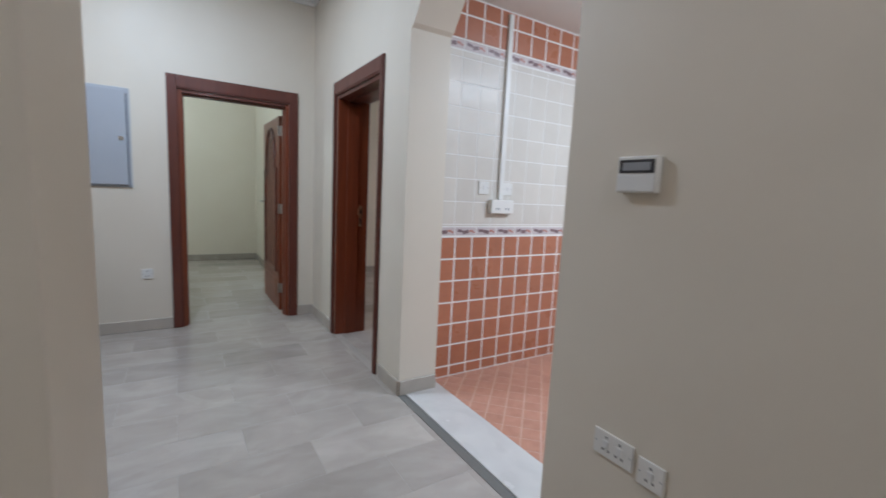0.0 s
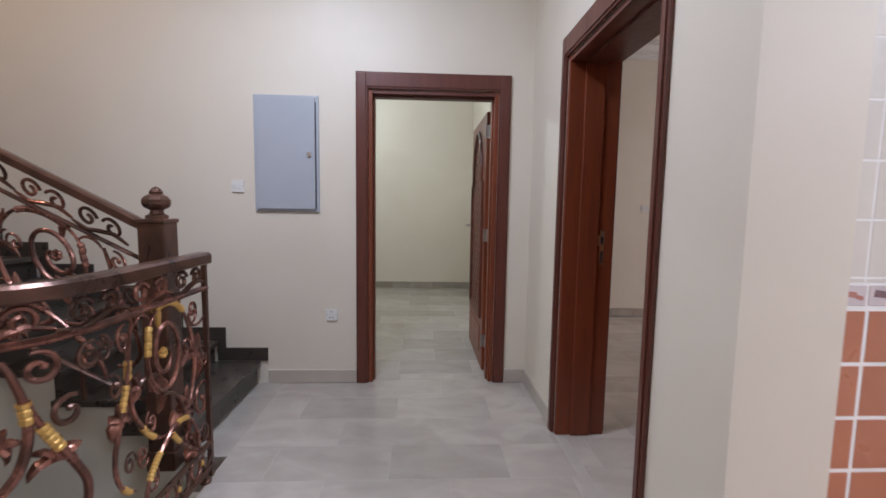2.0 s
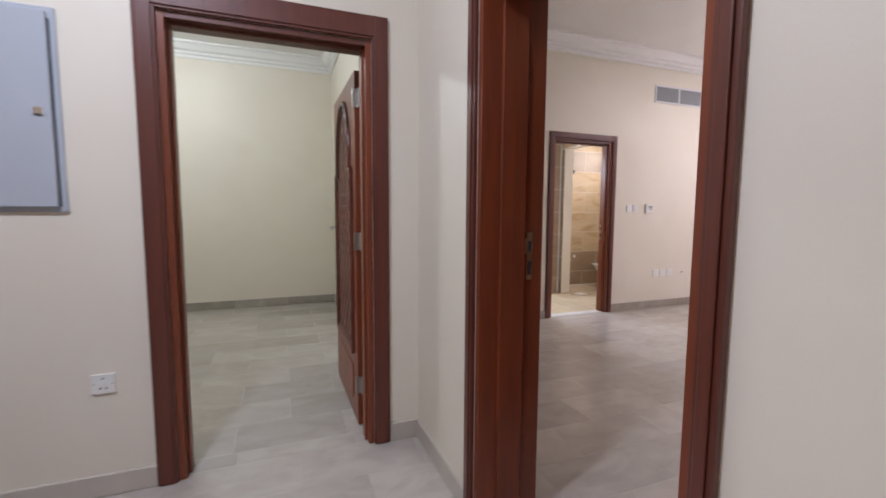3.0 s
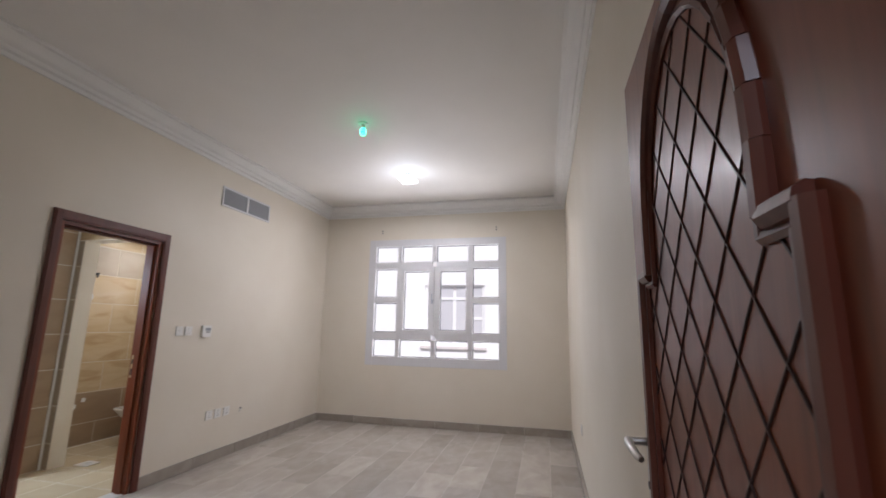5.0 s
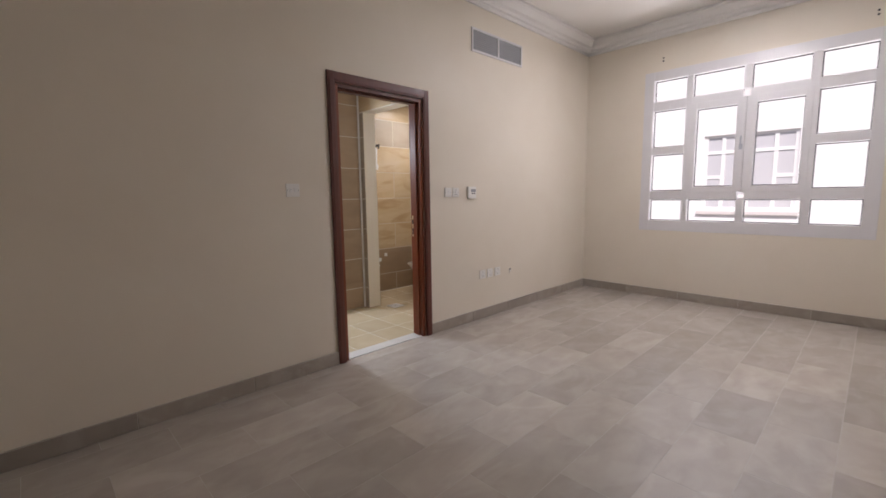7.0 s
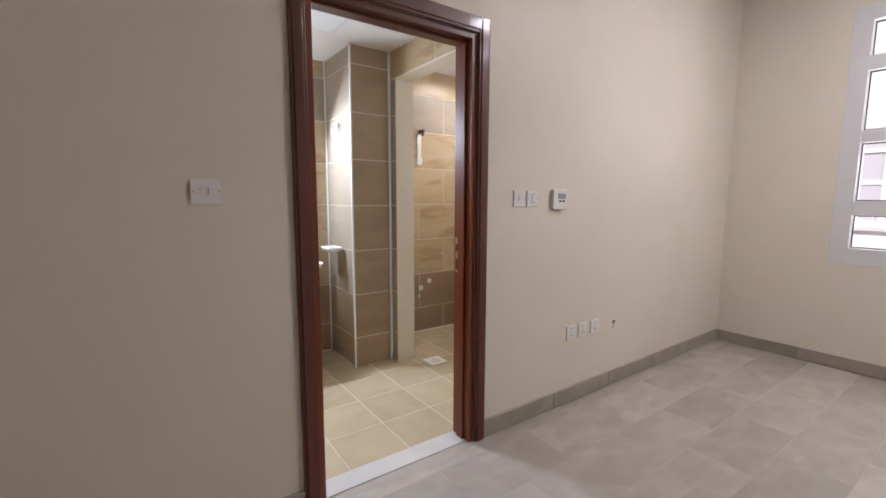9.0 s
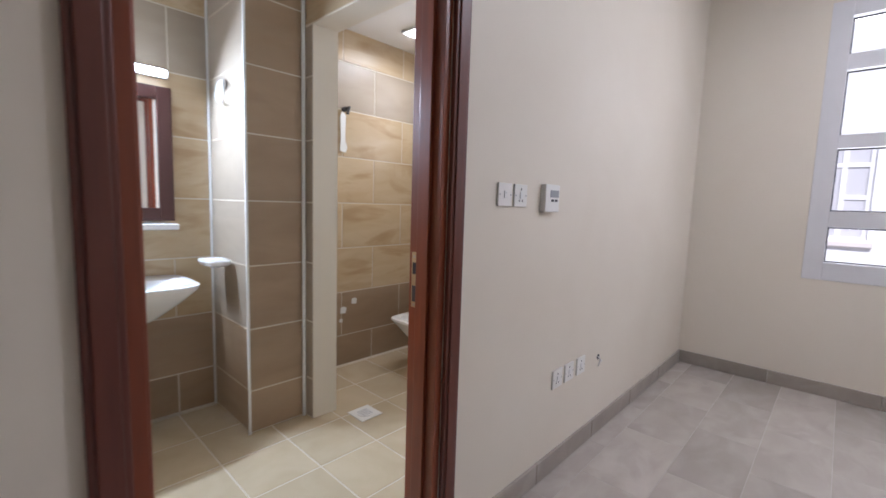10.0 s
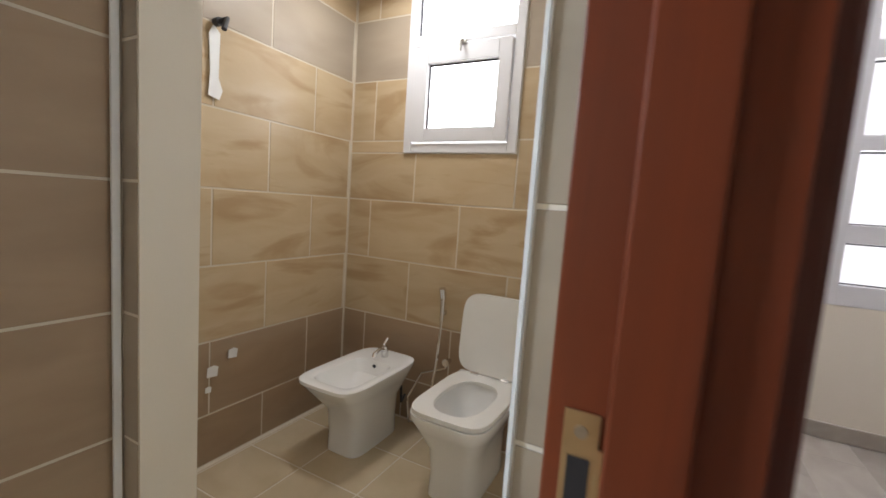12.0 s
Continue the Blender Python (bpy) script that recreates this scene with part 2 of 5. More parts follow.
def tube(bm, pts, radii, n=6, flat=1.0):
    """A swept round bar along points in space."""
    pts = [Vector(p) for p in pts]
    if not hasattr(radii, "__len__"):
        radii = [radii] * len(pts)
    rings = []
    up = Vector((0.31, 0.17, 0.93)).normalized()
    for i, p in enumerate(pts):
        d = (pts[min(i + 1, len(pts) - 1)] - pts[max(i - 1, 0)]).normalized()
        side = d.cross(up)
        if side.length < 0.05:
            side = d.cross(Vector((0.9, 0.3, 0.1)))
        side.normalize()
        top = side.cross(d).normalized()
        up = top
        r = radii[i]
        rings.append([p + side * (r * math.cos(2 * math.pi * k / n)) + top * (r * flat * math.sin(2 * math.pi * k / n)) for k in range(n)])
    loft(bm, rings)


def finish(name, bm, material, smooth=False):
    bmesh.ops.recalc_face_normals(bm, faces=bm.faces)
    me = bpy.data.meshes.new(name)
    bm.to_mesh(me)
    bm.free()
    me.materials.append(material)
    if smooth:
        me.shade_smooth()
        me.set_sharp_from_angle(angle=radians(38))
    return me


def part(name, bm, material, parent, label="", smooth=False):
    ob = new(name, finish(name, bm, material, smooth))
    ob.parent = parent
    if label:
        ob["label"] = label
    return ob


def solid(name, bm, material, label, category, kind="structure", smooth=False, group=""):
    return tagged(new(name, finish(name, bm, material, smooth)), label, category, group, kind)


def thing(name, label, category, loc=(0, 0, 0), group="", kind=""):
    ob = new(name)
    ob.location = loc
    return tagged(ob, label, category, group, kind)


def boxes(*rows):
    bm = bmesh.new()
    for r in rows:
        box(bm, *r)
    return bm


def cut(rects, hole):
    """Rectangles (u0, v0, u1, v1) less a rectangular hole."""
    out = []
    a, b, c, d = hole
    for u0, v0, u1, v1 in rects:
        if u1 <= a or u0 >= c or v1 <= b or v0 >= d:
            out.append((u0, v0, u1, v1))
            continue
        if v0 < b:
            out.append((u0, v0, u1, b))
        if v1 > d:
            out.append((u0, d, u1, v1))
        m0, m1 = max(v0, b), min(v1, d)
        if u0 < a:
            out.append((u0, m0, a, m1))
        if u1 > c:
            out.append((c, m0, u1, m1))
    return out


def wall(name, axis, at, to, u0, u1, z0, z1, holes, material, label):
    """A wall between two planes of an axis, with rectangular openings through it."""
    bm = bmesh.new()
    rects = [(u0, z0, u1, z1)]
    for h in holes:
        rects = cut(rects, h)
    for a, b, c, d in rects:
        if axis == "x":
            box(bm, at, a, b, to, c, d)
        else:
            box(bm, a, at, b, c, to, d)
    bmesh.ops.remove_doubles(bm, verts=bm.verts, dist=1e-5)
    return solid(name, bm, material, label, "wall")


PIECES = {}


def piece(name, size, material, parent, m, bevel=0.0012):
    """One tile: a thin slab centred on its face, z up, sharing its mesh with alike ones."""
    key = (name, round(size[0], 3), round(size[1], 3), round(size[2], 4), material.name)
    if key not in PIECES:
        a, b, h = size[0] / 2, size[1] / 2, size[2]
        bm = bmesh.new()
        e = bevel
        ring = lambda q, z: [(-a + q, -b + q, z), (a - q, -b + q, z), (a - q, b - q, z), (-a + q, b - q, z)]
        loft(bm, [ring(0, 0), ring(0, h - e), ring(e, h)])
        PIECES[key] = finish(name, bm, material)
    ob = new(name, PIECES[key])
    ob.parent = parent
    ob.matrix_basis = m
    return ob


def tiling(parent, name, frame_m, width, height, tw, th, gap, depth, pick, holes=(), shift=0.0, u_off=0.0, v_off=0.0, least=0.012, sink=0.0065):
    """Courses of tiles over a rectangle; pick(row, u, v) gives the material; shift: part of a tile by which odd courses move."""
    row, v = 0, v_off - (th if v_off > 0 else 0)
    while v < height:
        u = u_off - tw * 2 + (shift * tw if row % 2 else 0)
        while u < width:
            rects = [(max(u, 0), max(v, 0), min(u + tw, width), min(v + th, height))]
            if rects[0][2] - rects[0][0] > least and rects[0][3] - rects[0][1] > least:
                for h in holes:
                    rects = cut(rects, h)
                for a, b, c, d in rects:
                    if c - a > least and d - b > least:
                        piece(name, (c - a - gap, d - b - gap, depth), pick(row, (a + c) / 2, (b + d) / 2), parent, frame_m @ pose((a + c) / 2, (b + d) / 2, -sink))
            u += tw
        v += th
        row += 1


def face_frame(origin, u, v):
    u, v = Vector(u), Vector(v)
    w = u.cross(v)
    m = Matrix((u, v, w)).transposed().to_4x4()
    return Matrix.Translation(origin) @ m

# ---------------------------------------------------------------- the plan
H = 3.26                      # ceilings of hall and rooms
HX, BX = 1.37, 1.65           # the wall between hall and bedroom
HY, RY = 4.44, 4.60           # the wall between hall and far room
BN, BB = 6.445, 6.585          # the wall between bedroom and bathroom
BS = 2.745                    # bedroom's south face
BE = 7.515                    # bedroom's east face
KY = 2.455                    # kitchen's tiled face
D1, D2, D3 = (0.19, 1.12), (2.752, 3.70), (3.658, 4.512)
LEFT, BACK = -4.2, -2.2

# walls
wall("wall_hall_north", "y", HY, RY, LEFT, HX, -1.6, 5.2, [(D1[0], -0.1, D1[1], 2.135)], paint, "cream painted wall with a doorway beside the stairs")
hw = [(D2[0], -0.1, D2[1], 2.135), (1.04, -0.1, 2.334, 2.66)]
wall("wall_hall_east", "x", HX, BX, BACK, RY - 0.0, -0.1, H + 0.2, hw, paint, "cream painted wall with a doorway and an arch")
wall("wall_bedroom_north", "y", BN, BB, BX, 7.75, -0.1, H + 0.2, [(D3[0], -0.1, D3[1], 2.125)], paint, "cream painted wall with the bathroom doorway")
wall("wall_bedroom_east", "x", BE, 7.78, 2.4, BN, -0.1, H + 0.2, [(3.60, 0.86, 5.68, 2.70)], paint, "cream painted outer wall with a wide window")
wall("wall_bedroom_south", "y", KY + 0.012, BS, BX, BE, -0.1, H + 0.2, [], paint, "plain cream painted wall")
wall("wall_bedroom_west", "x", HX, BX, RY, BN + 3.0, -0.1, H + 0.2, [], paint, "plain cream painted wall")
wall("wall_entry_south", "y", BACK - 0.15, BACK, -2.0, HX + 3.2, -0.1, H + 0.2, [], paint, "plain cream painted wall")
wall("wall_entry_west", "x", -1.95, -1.8, BACK, 0.27, -0.1, H + 0.2, [], paint, "plain cream painted wall")
wall("wall_entry_stub", "y", 0.27, 0.466, LEFT, 0.09, -0.1, H + 0.2, [], paint, "end of a cream painted wall beside the hall")
wall("wall_stairs_west", "x", LEFT - 0.15, LEFT, 0.27, RY, -1.6, 5.2, [], paint, "plain cream painted wall above the stairs")
wall("wall_far_room_north", "y", 8.28, 8.43, -3.2, HX, -0.1, H + 0.2, [], paint, "plain pale painted wall")
wall("wall_far_room_west", "x", -3.2, -3.05, RY, 8.28, -0.1, H + 0.2, [], paint, "plain pale painted wall")
wall("wall_kitchen_east", "x", 4.3, 4.45, BACK, KY, -0.1, H, [], kwhite, "pale kitchen wall")
wall("wall_bathroom_north", "y", 8.28, 8.45, BX, 6.4, -0.1, H, [], bgrout, "bathroom wall behind stone tiles")
wall("wall_bathroom_east", "x", 6.22, 6.42, BB, 8.28, -0.1, H, [(7.225, 1.54, 7.89, 2.45)], bgrout, "bathroom outer wall with a small window")
wall("wall_bathroom_west", "x", 2.6, 2.75, BB, 8.28, -0.1, H, [], bt_beige, "bathroom side wall")
wall("wall_bathroom_partition", "x", 4.745, 4.90, BB, 7.765, -0.1, 2.5, [(6.69, -0.2, 7.68, 2.22)], paint, "cream painted partition with an open portal")
pillar_wall = solid("wall_bathroom_pillar", boxes((4.42, 7.765, -0.1, 4.90, 8.28, 2.5)), bgrout, "tiled pillar between basin and toilet", "pillar")

# rounded shoulders of the kitchen arch
bm = bmesh.new()
for y0, sgn in ((1.04, 1), (2.334, -1)):
    prof = [(0, 2.31), (0.03, 2.33), (0.23, 2.61), (0.25, 2.66), (0, 2.66)]
    if sgn > 0:
        prof = prof[::-1]
    loft(bm, [[(HX + 0.001, y0 + sgn * u, z) for u, z in prof], [(BX - 0.001, y0 + sgn * u, z) for u, z in prof]])
solid("trim_arch", bm, paint, "rounded shoulders of the cream arch", "arch")

# ceilings
solid("ceiling_hall", boxes((-0.62, 0.466, H, HX, HY, H + 0.15), (-1.8, BACK, H, HX, 0.466, H + 0.15)), paint_white, "white painted ceiling", "ceiling")
solid("ceiling_stairs", boxes((LEFT, 0.3, 5.05, 0.0, HY, 5.2), (-0.62, 0.466, H + 0.15, -0.5, HY, 5.05), (LEFT, 0.3, H + 0.2, -0.5, 0.466, 5.05)), paint_white, "high white ceiling over the stairwell", "ceiling")
solid("ceiling_bedroom", boxes((BX, BS, H, BE, BN, H + 0.15)), paint_white, "white painted ceiling", "ceiling")
solid("ceiling_far_room", boxes((-3.05, RY, H, HX, 8.28, H + 0.15)), paint_white, "white painted ceiling", "ceiling")
solid("ceiling_kitchen", boxes((BX, BACK, 2.65, 4.3, KY, 2.8)), paint_white, "white painted kitchen ceiling", "ceiling")
solid("ceiling_bathroom", boxes((2.75, BB, 2.43, 4.745, 8.28, 2.6), (4.90, BB, 2.53, 6.22, 8.28, 2.6), (4.744, BB, 2.5, 4.90, 8.28, 2.6), (4.42, 7.765, 2.5, 4.744, 8.28, 2.601)), paint_white, "white painted bathroom ceiling", "ceiling")


def cornice(name, x0, y0, x1, y1, sides):
    """A stepped plaster moulding along the named sides of a room."""
    prof = [(0, 0), (0.15, 0), (0.15, -0.025), (0.125, -0.03), (0.105, -0.055), (0.085, -0.085), (0.05, -0.10), (0.045, -0.125), (0.02, -0.135), (0.018, -0.165), (0, -0.165)]
    bm = bmesh.new()
    runs = {"n": ((x0, y1), (x1, y1), (0, -1)), "s": ((x1, y0), (x0, y0), (0, 1)), "e": ((x1, y1), (x1, y0), (-1, 0)), "w": ((x0, y0), (x0, y1), (1, 0))}
    for s in sides:
        a, b, n = runs[s]
        loft(bm, [[(p[0] + n[0] * o, p[1] + n[1] * o, H - 0.002 + z) for o, z in prof] for p in (a, b)])
    return solid(name, bm, cornice_m, "white stepped plaster cornice under the ceiling", "cornice")


cornice("trim_cornice_bedroom", BX, BS, BE, BN, "nsew")
cornice("trim_cornice_far_room", -3.05, RY, HX, 8.28, "nsew")
cornice("trim_cornice_hall", -0.62, 0.466, HX, HY, "ne")

# grounds under the tiles
floor_hall = solid("floor_hall", boxes((-0.42, 0.27, -0.2, HX + 0.05, RY, -0.0007), (-1.8, BACK, -0.2, HX + 0.05, 0.27, -0.0007), (LEFT, 0.27, -0.2, -0.42, 2.1, -0.0007), (-0.72, 3.5, -0.2, -0.42, RY, -0.0007)), marble_joint, "grey-beige marble slab floor of the hall", "floor")
floor_bed = solid("floor_bedroom", boxes((HX + 0.05, BS - 0.2, -0.2, 7.6, BN + 0.02, -0.0007)), marble_joint, "grey-beige marble slab floor of the bedroom", "floor")
floor_far = solid("floor_far_room", boxes((-3.1, RY, -0.2, HX, 8.3, -0.0007)), marble_joint, "grey-beige marble slab floor of the far room", "floor")
floor_kitchen = solid("floor_kitchen", boxes((BX + 0.05, BACK, -0.2, 4.3, KY, -0.0015)), mat("pale_pink_grout", (0.66, 0.47, 0.39), 0.7, vary=(0.58, 0.38, 0.3), scale=12), "pink terracotta tiled kitchen floor", "floor")
floor_bath = solid("floor_bathroom", boxes((2.6, BN + 0.02, -0.2, 6.3, 8.3, -0.0012)), bgrout, "beige tiled bathroom floor", "floor")
solid("trim_threshold_kitchen", boxes((HX + 0.052, 1.02, -0.1, BX + 0.048, KY - 0.02, 0.006)), threshold_m, "white marble strip under the arch", "threshold")
solid("trim_threshold_edge", boxes((HX - 0.004, 1.02, -0.1, HX + 0.048, 2.36, 0.003)), mat("dark_joint_strip", (0.16, 0.16, 0.15), 0.5), "dark strip along the marble threshold", "threshold")
solid("trim_threshold_bathroom", boxes((3.60, BN + 0.022, -0.1, 4.57, BB + 0.0, 0.005)), threshold_m, "white marble bathroom threshold", "threshold")

# outside: ground and the pale building across the yard
solid("ground", boxes((-400, -400, -3.6, 400, 400, -3.5)), asphalt, "pale ground outside", "ground")

# skirtings, in lengths of stone


def skirting(name, runs, height=0.10, length=0.62, stone=None):
    top = thing(name, "marble skirting stones along the wall foot", "skirting", kind="structure")
    for (x0, y0), (x1, y1) in runs:
        d = Vector((x1 - x0, y1 - y0, 0))
        n = max(1, round(d.length / length))
        for k in range(n):
            w = d.length / n
            p = Vector((x0, y0, 0)) + d * ((k + 0.5) / n)
            m = face_frame(p + Vector((0, 0, height / 2 + 0.001)), d.normalized(), (0, 0, 1))
            piece("skirting_stone", (w - 0.002, height, 0.013), stone or skirting_m, top, m, 0.003)
    return top


skirting("baseboard_hall", [((-0.54, HY), (0.115, HY)), ((1.205, HY), (HX, HY)), ((HX, HY), (HX, 3.735)), ((HX, 2.66), (HX, 2.334)), ((HX, 2.334), (BX, 2.334)), ((HX, 1.04), (HX, BACK))], stone=skirting_pale)
skirting("baseboard_bedroom", [((BX, BN), (3.60, BN)), ((4.575, BN), (BE, BN)), ((BE, BN), (BE, BS)), ((BE, BS), (BX, BS)), ((BX, 3.74), (BX, BN))])
skirting("baseboard_far_room", [((-3.05, 8.28), (HX, 8.28)), ((HX, 8.28), (HX, RY)), ((-3.05, RY), (-3.05, 8.28))])

# ---------------------------------------------------------------- doors


def door_frame(name, m, w, wall_t, label, oh=2.135, cw=(0.085, 0.085), top_w=0.115, back=True):
    """Casing, jambs and stops round an opening; local x across, y into the wall, origin at the opening's left foot."""
    top = thing(name, label, "door frame", kind="structure")
    top.matrix_world = m
    for side, y in (("front", -0.018), ("back", wall_t))[:2 if back else 1]:
        for k, (a, b) in enumerate(((-cw[0], 0.0), (w, w + cw[1]))):
            bm = bmesh.new()
            box(bm, a, y, 0.002, b, y + 0.018, oh + top_w, 0.004)
            box(bm, a + 0.012, y - 0.006 if side == "front" else y + 0.018, 0.003, b - 0.012, y if side == "front" else y + 0.024, oh + top_w - 0.014, 0.004)
            part("casing", bm, wood, top)
        bm = bmesh.new()
        box(bm, 0.0, y + 0.001, oh, w, y + 0.017, oh + top_w - 0.001, 0.003)
        box(bm, -0.012, y - 0.0055 if side == "front" else y + 0.0185, oh + 0.012, w + 0.012, y + 0.001 if side == "front" else y + 0.024, oh + top_w - 0.014, 0.003)
        part("head_casing", bm, wood, top)
    # side jambs take the lit tone of the wood, the head jamb the darker
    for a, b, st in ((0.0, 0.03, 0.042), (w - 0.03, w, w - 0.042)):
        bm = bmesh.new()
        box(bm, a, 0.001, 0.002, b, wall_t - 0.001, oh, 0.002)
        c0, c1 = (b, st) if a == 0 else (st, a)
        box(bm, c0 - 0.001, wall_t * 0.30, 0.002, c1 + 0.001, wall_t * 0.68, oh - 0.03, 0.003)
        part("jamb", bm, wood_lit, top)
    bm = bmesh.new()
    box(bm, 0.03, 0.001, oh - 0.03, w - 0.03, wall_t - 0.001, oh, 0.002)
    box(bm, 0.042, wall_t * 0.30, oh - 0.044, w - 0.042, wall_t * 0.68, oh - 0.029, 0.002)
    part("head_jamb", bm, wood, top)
    return top


def strike(parent, x, y, z, face, deep=1.0):
    """A lock's strike plate with two recesses on a jamb; face: +1 or -1 along local x."""
    bm = bmesh.new()
    box(bm, x, y - 0.013, z - 0.095, x + face * 0.0025, y + 0.013, z + 0.095, 0.0008)
    box(bm, x, y - 0.028, z + 0.01, x + face * 0.004, y - 0.012, z + 0.07, 0.001)
    pl = part("strike_plate", bm, brass, parent, "worn brass strike plate")
    for a, b in ((0.02, 0.06), (-0.075, -0.02)):
        part("recess", boxes((x + face * 0.002, y - 0.008, z + a, x + face * 0.0034, y + 0.008, z + b)), plastic_dark, pl, "dark lock recess")
    for s in (0.08, -0.086):
        bm = bmesh.new()
        cyl(bm, (x + face * 0.002, y, z + s), (x + face * 0.004, y, z + s), 0.005, n=10)
        part("screw", bm, steel, pl)


f1 = door_frame("door_1", pose(D1[0], HY, 0), D1[1] - D1[0], RY - HY, "mahogany-stained wooden frame of the far room's doorway")
f2 = door_frame("door_2", face_frame((HX, D2[1], 0), (0, -1, 0), (1, 0, 0)) @ Matrix.Diagonal((1, 1, 1, 1)), D2[1] - D2[0], BX - HX, "deep mahogany-stained wooden frame of the bedroom doorway", cw=(0.062, 0.05))
f3 = door_frame("door_3", pose(D3[0], BN, 0), D3[1] - D3[0], BB - BN, "mahogany-stained wooden frame of the bathroom doorway", oh=2.125, cw=(0.065, 0.068), top_w=0.075, back=False)


dark_brown_m = mat("dark_brown_matte", (0.045, 0.012, 0.008), 0.5)


def leaf_mesh(top, w, h, t):
    """A leaf with an arched panel: x from the hinge 0 to w, y 0 to -t, both faces moulded."""
    # leaf boards and bottom panels also use the lit wood tone
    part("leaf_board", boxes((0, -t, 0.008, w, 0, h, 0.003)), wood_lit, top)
    cx, pw = w / 2, w / 2 - 0.11
    outline = [(cx - pw, 0.42), (cx + pw, 0.42), (cx + pw, 1.52), (cx + pw - 0.07, 1.52), (cx + pw - 0.07, 1.60)]
    ra, rb = pw - 0.07, 0.36
    outline += [(cx + ra * math.cos(radians(a)), 1.60 + rb * math.sin(radians(a))) for a in range(10, 180, 10)]
    outline += [(cx - pw + 0.07, 1.60), (cx - pw + 0.07, 1.52), (cx - pw, 1.52)]

    def inside(x, z):
        if z < 0.42:
            return False
        if z <= 1.52:
            return abs(x - cx) <= pw
        if z <= 1.60:
            return abs(x - cx) <= ra
        return ((x - cx) / ra) ** 2 + ((z - 1.60) / rb) ** 2 <= 1

    for y in (0.0, -t):
        out = 1 if y == 0 else -1
        bm = bmesh.new()
        pts = [(x, y + out * 0.004, z) for x, z in outline]
        n = len(pts)
        for i in range(n):
            tube(bm, [pts[i], pts[(i + 1) % n]], 0.016, 8)
            tube(bm, [pts[i], (pts[i][0], pts[i][1] + 0.0001, pts[i][2] + 0.001)], 0.014, 8)
        inner = [(cx + (x - cx) * 0.92, y + out * 0.002, 1.1 + (z - 1.1) * 0.955) for x, _, z in pts]
        for i in range(n):
            tube(bm, [inner[i], inner[(i + 1) % n]], 0.008, 6)
        part("panel_moulding", bm, wood, top, smooth=True)
        # raised lattice of thin dark bars in place of diagonal grooves
        bm = bmesh.new()
        for slope in (1, -1):
            for k in range(-16, 18):
                run = []
                for j in range(0, 160):
                    z = 0.42 + j * 0.0095
                    x = 0.4065 - slope * 0.0125 + k * 0.1105 + slope * (z - 1.5) * 0.79
                    if inside(cx + (x - cx) / 0.9, 1.1 + (z - 1.1) / 0.95):
                        run.append((x, y + out * 0.0005, z))
                if len(run) > 3:
                    tube(bm, [run[0], run[-1]], 0.0022, 6)
        part("lattice", bm, dark_brown_m, top)
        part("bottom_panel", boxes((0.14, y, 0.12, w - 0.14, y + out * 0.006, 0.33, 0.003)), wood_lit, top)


def lever(top, x, z, t, toward):
    for y, out in ((0.0, 1), (-t, -1)):
        plate = part("handle_plate", boxes((x - 0.02, y, z - 0.13, x + 0.02, y + out * 0.008, z + 0.09, 0.003)), steel, top, "brushed steel handle plate")
        bm = bmesh.new()
        cyl(bm, (x, y + out * 0.006, z), (x, y + out * 0.05, z), 0.009, n=12)
        tube(bm, [(x, y + out * 0.048, z), (x + toward * 0.03, y + out * 0.052, z), (x + toward * 0.11, y + out * 0.05, z - 0.004), (x + toward * 0.125, y + out * 0.046, z - 0.006)], [0.010, 0.010, 0.008, 0.006], 10)
        part("handle", bm, steel, plate, "brushed steel lever handle", True)
        bm = bmesh.new()
        cyl(bm, (x, y + out * 0.007, z - 0.09), (x, y + out * 0.011, z - 0.09), 0.008, n=12)
        part("keyhole", bm, plastic_dark, plate, "dark keyhole")


def hinges(top, t, zs):
    for z in zs:
        bm = bmesh.new()
        cyl(bm, (-0.004, 0.006, z - 0.05), (-0.004, 0.006, z + 0.05), 0.007, n=10)
        box(bm, -0.003, -t * 0.9, z - 0.05, -0.0005, 0.002, z + 0.05)
        box(bm, -0.05, -t * 0.5, z - 0.05, -0.003, -t * 0.5 + 0.003, z + 0.05)
        part("hinge", bm, steel, top, "steel hinge")


leaf1 = thing("door_leaf", "open mahogany-stained door leaf with an arched panel, in the far room", "door", group="open doors")
leaf_mesh(leaf1, 0.85, 2.05, 0.042)
lever(leaf1, 0.80, 1.15, 0.042, -1)
hinges(leaf1, 0.042, (0.25, 1.1, 1.9))
leaf1.matrix_world = pose(1.07, RY + 0.065, 0, 0, 0, 90.5)
leaf2 = thing("door_leaf", "wide open glossy mahogany door leaf with a diagonal lattice panel", "door", group="open doors")
leaf_mesh(leaf2, 0.85, 2.05, 0.042)
lever(leaf2, 0.80, 1.16, 0.042, -1)
hinges(leaf2, 0.042, (0.25, 1.1, 1.9))
leaf2.matrix_world = pose(BX + 0.03, 2.822, 0, 0, 0, 0.0)
strike(f2, 0.031, (BX - HX) * 0.78, 1.10, 1)
strike(f3, D3[1] - D3[0] - 0.031, (BB - BN) * 0.80, 1.02, -1)

# ---------------------------------------------------------------- stairs
RUN, RISE, SX, SY0, SY1 = 0.30, 0.152, -0.62, 3.47, HY
stairs = thing("staircase", "flight of dark brown marble steps rising along the wall", "stairs", (SX, SY0, 0))


def at_world(ob, top):
    ob.matrix_parent_inverse = Matrix.Translation(top.location).inverted()
    return ob


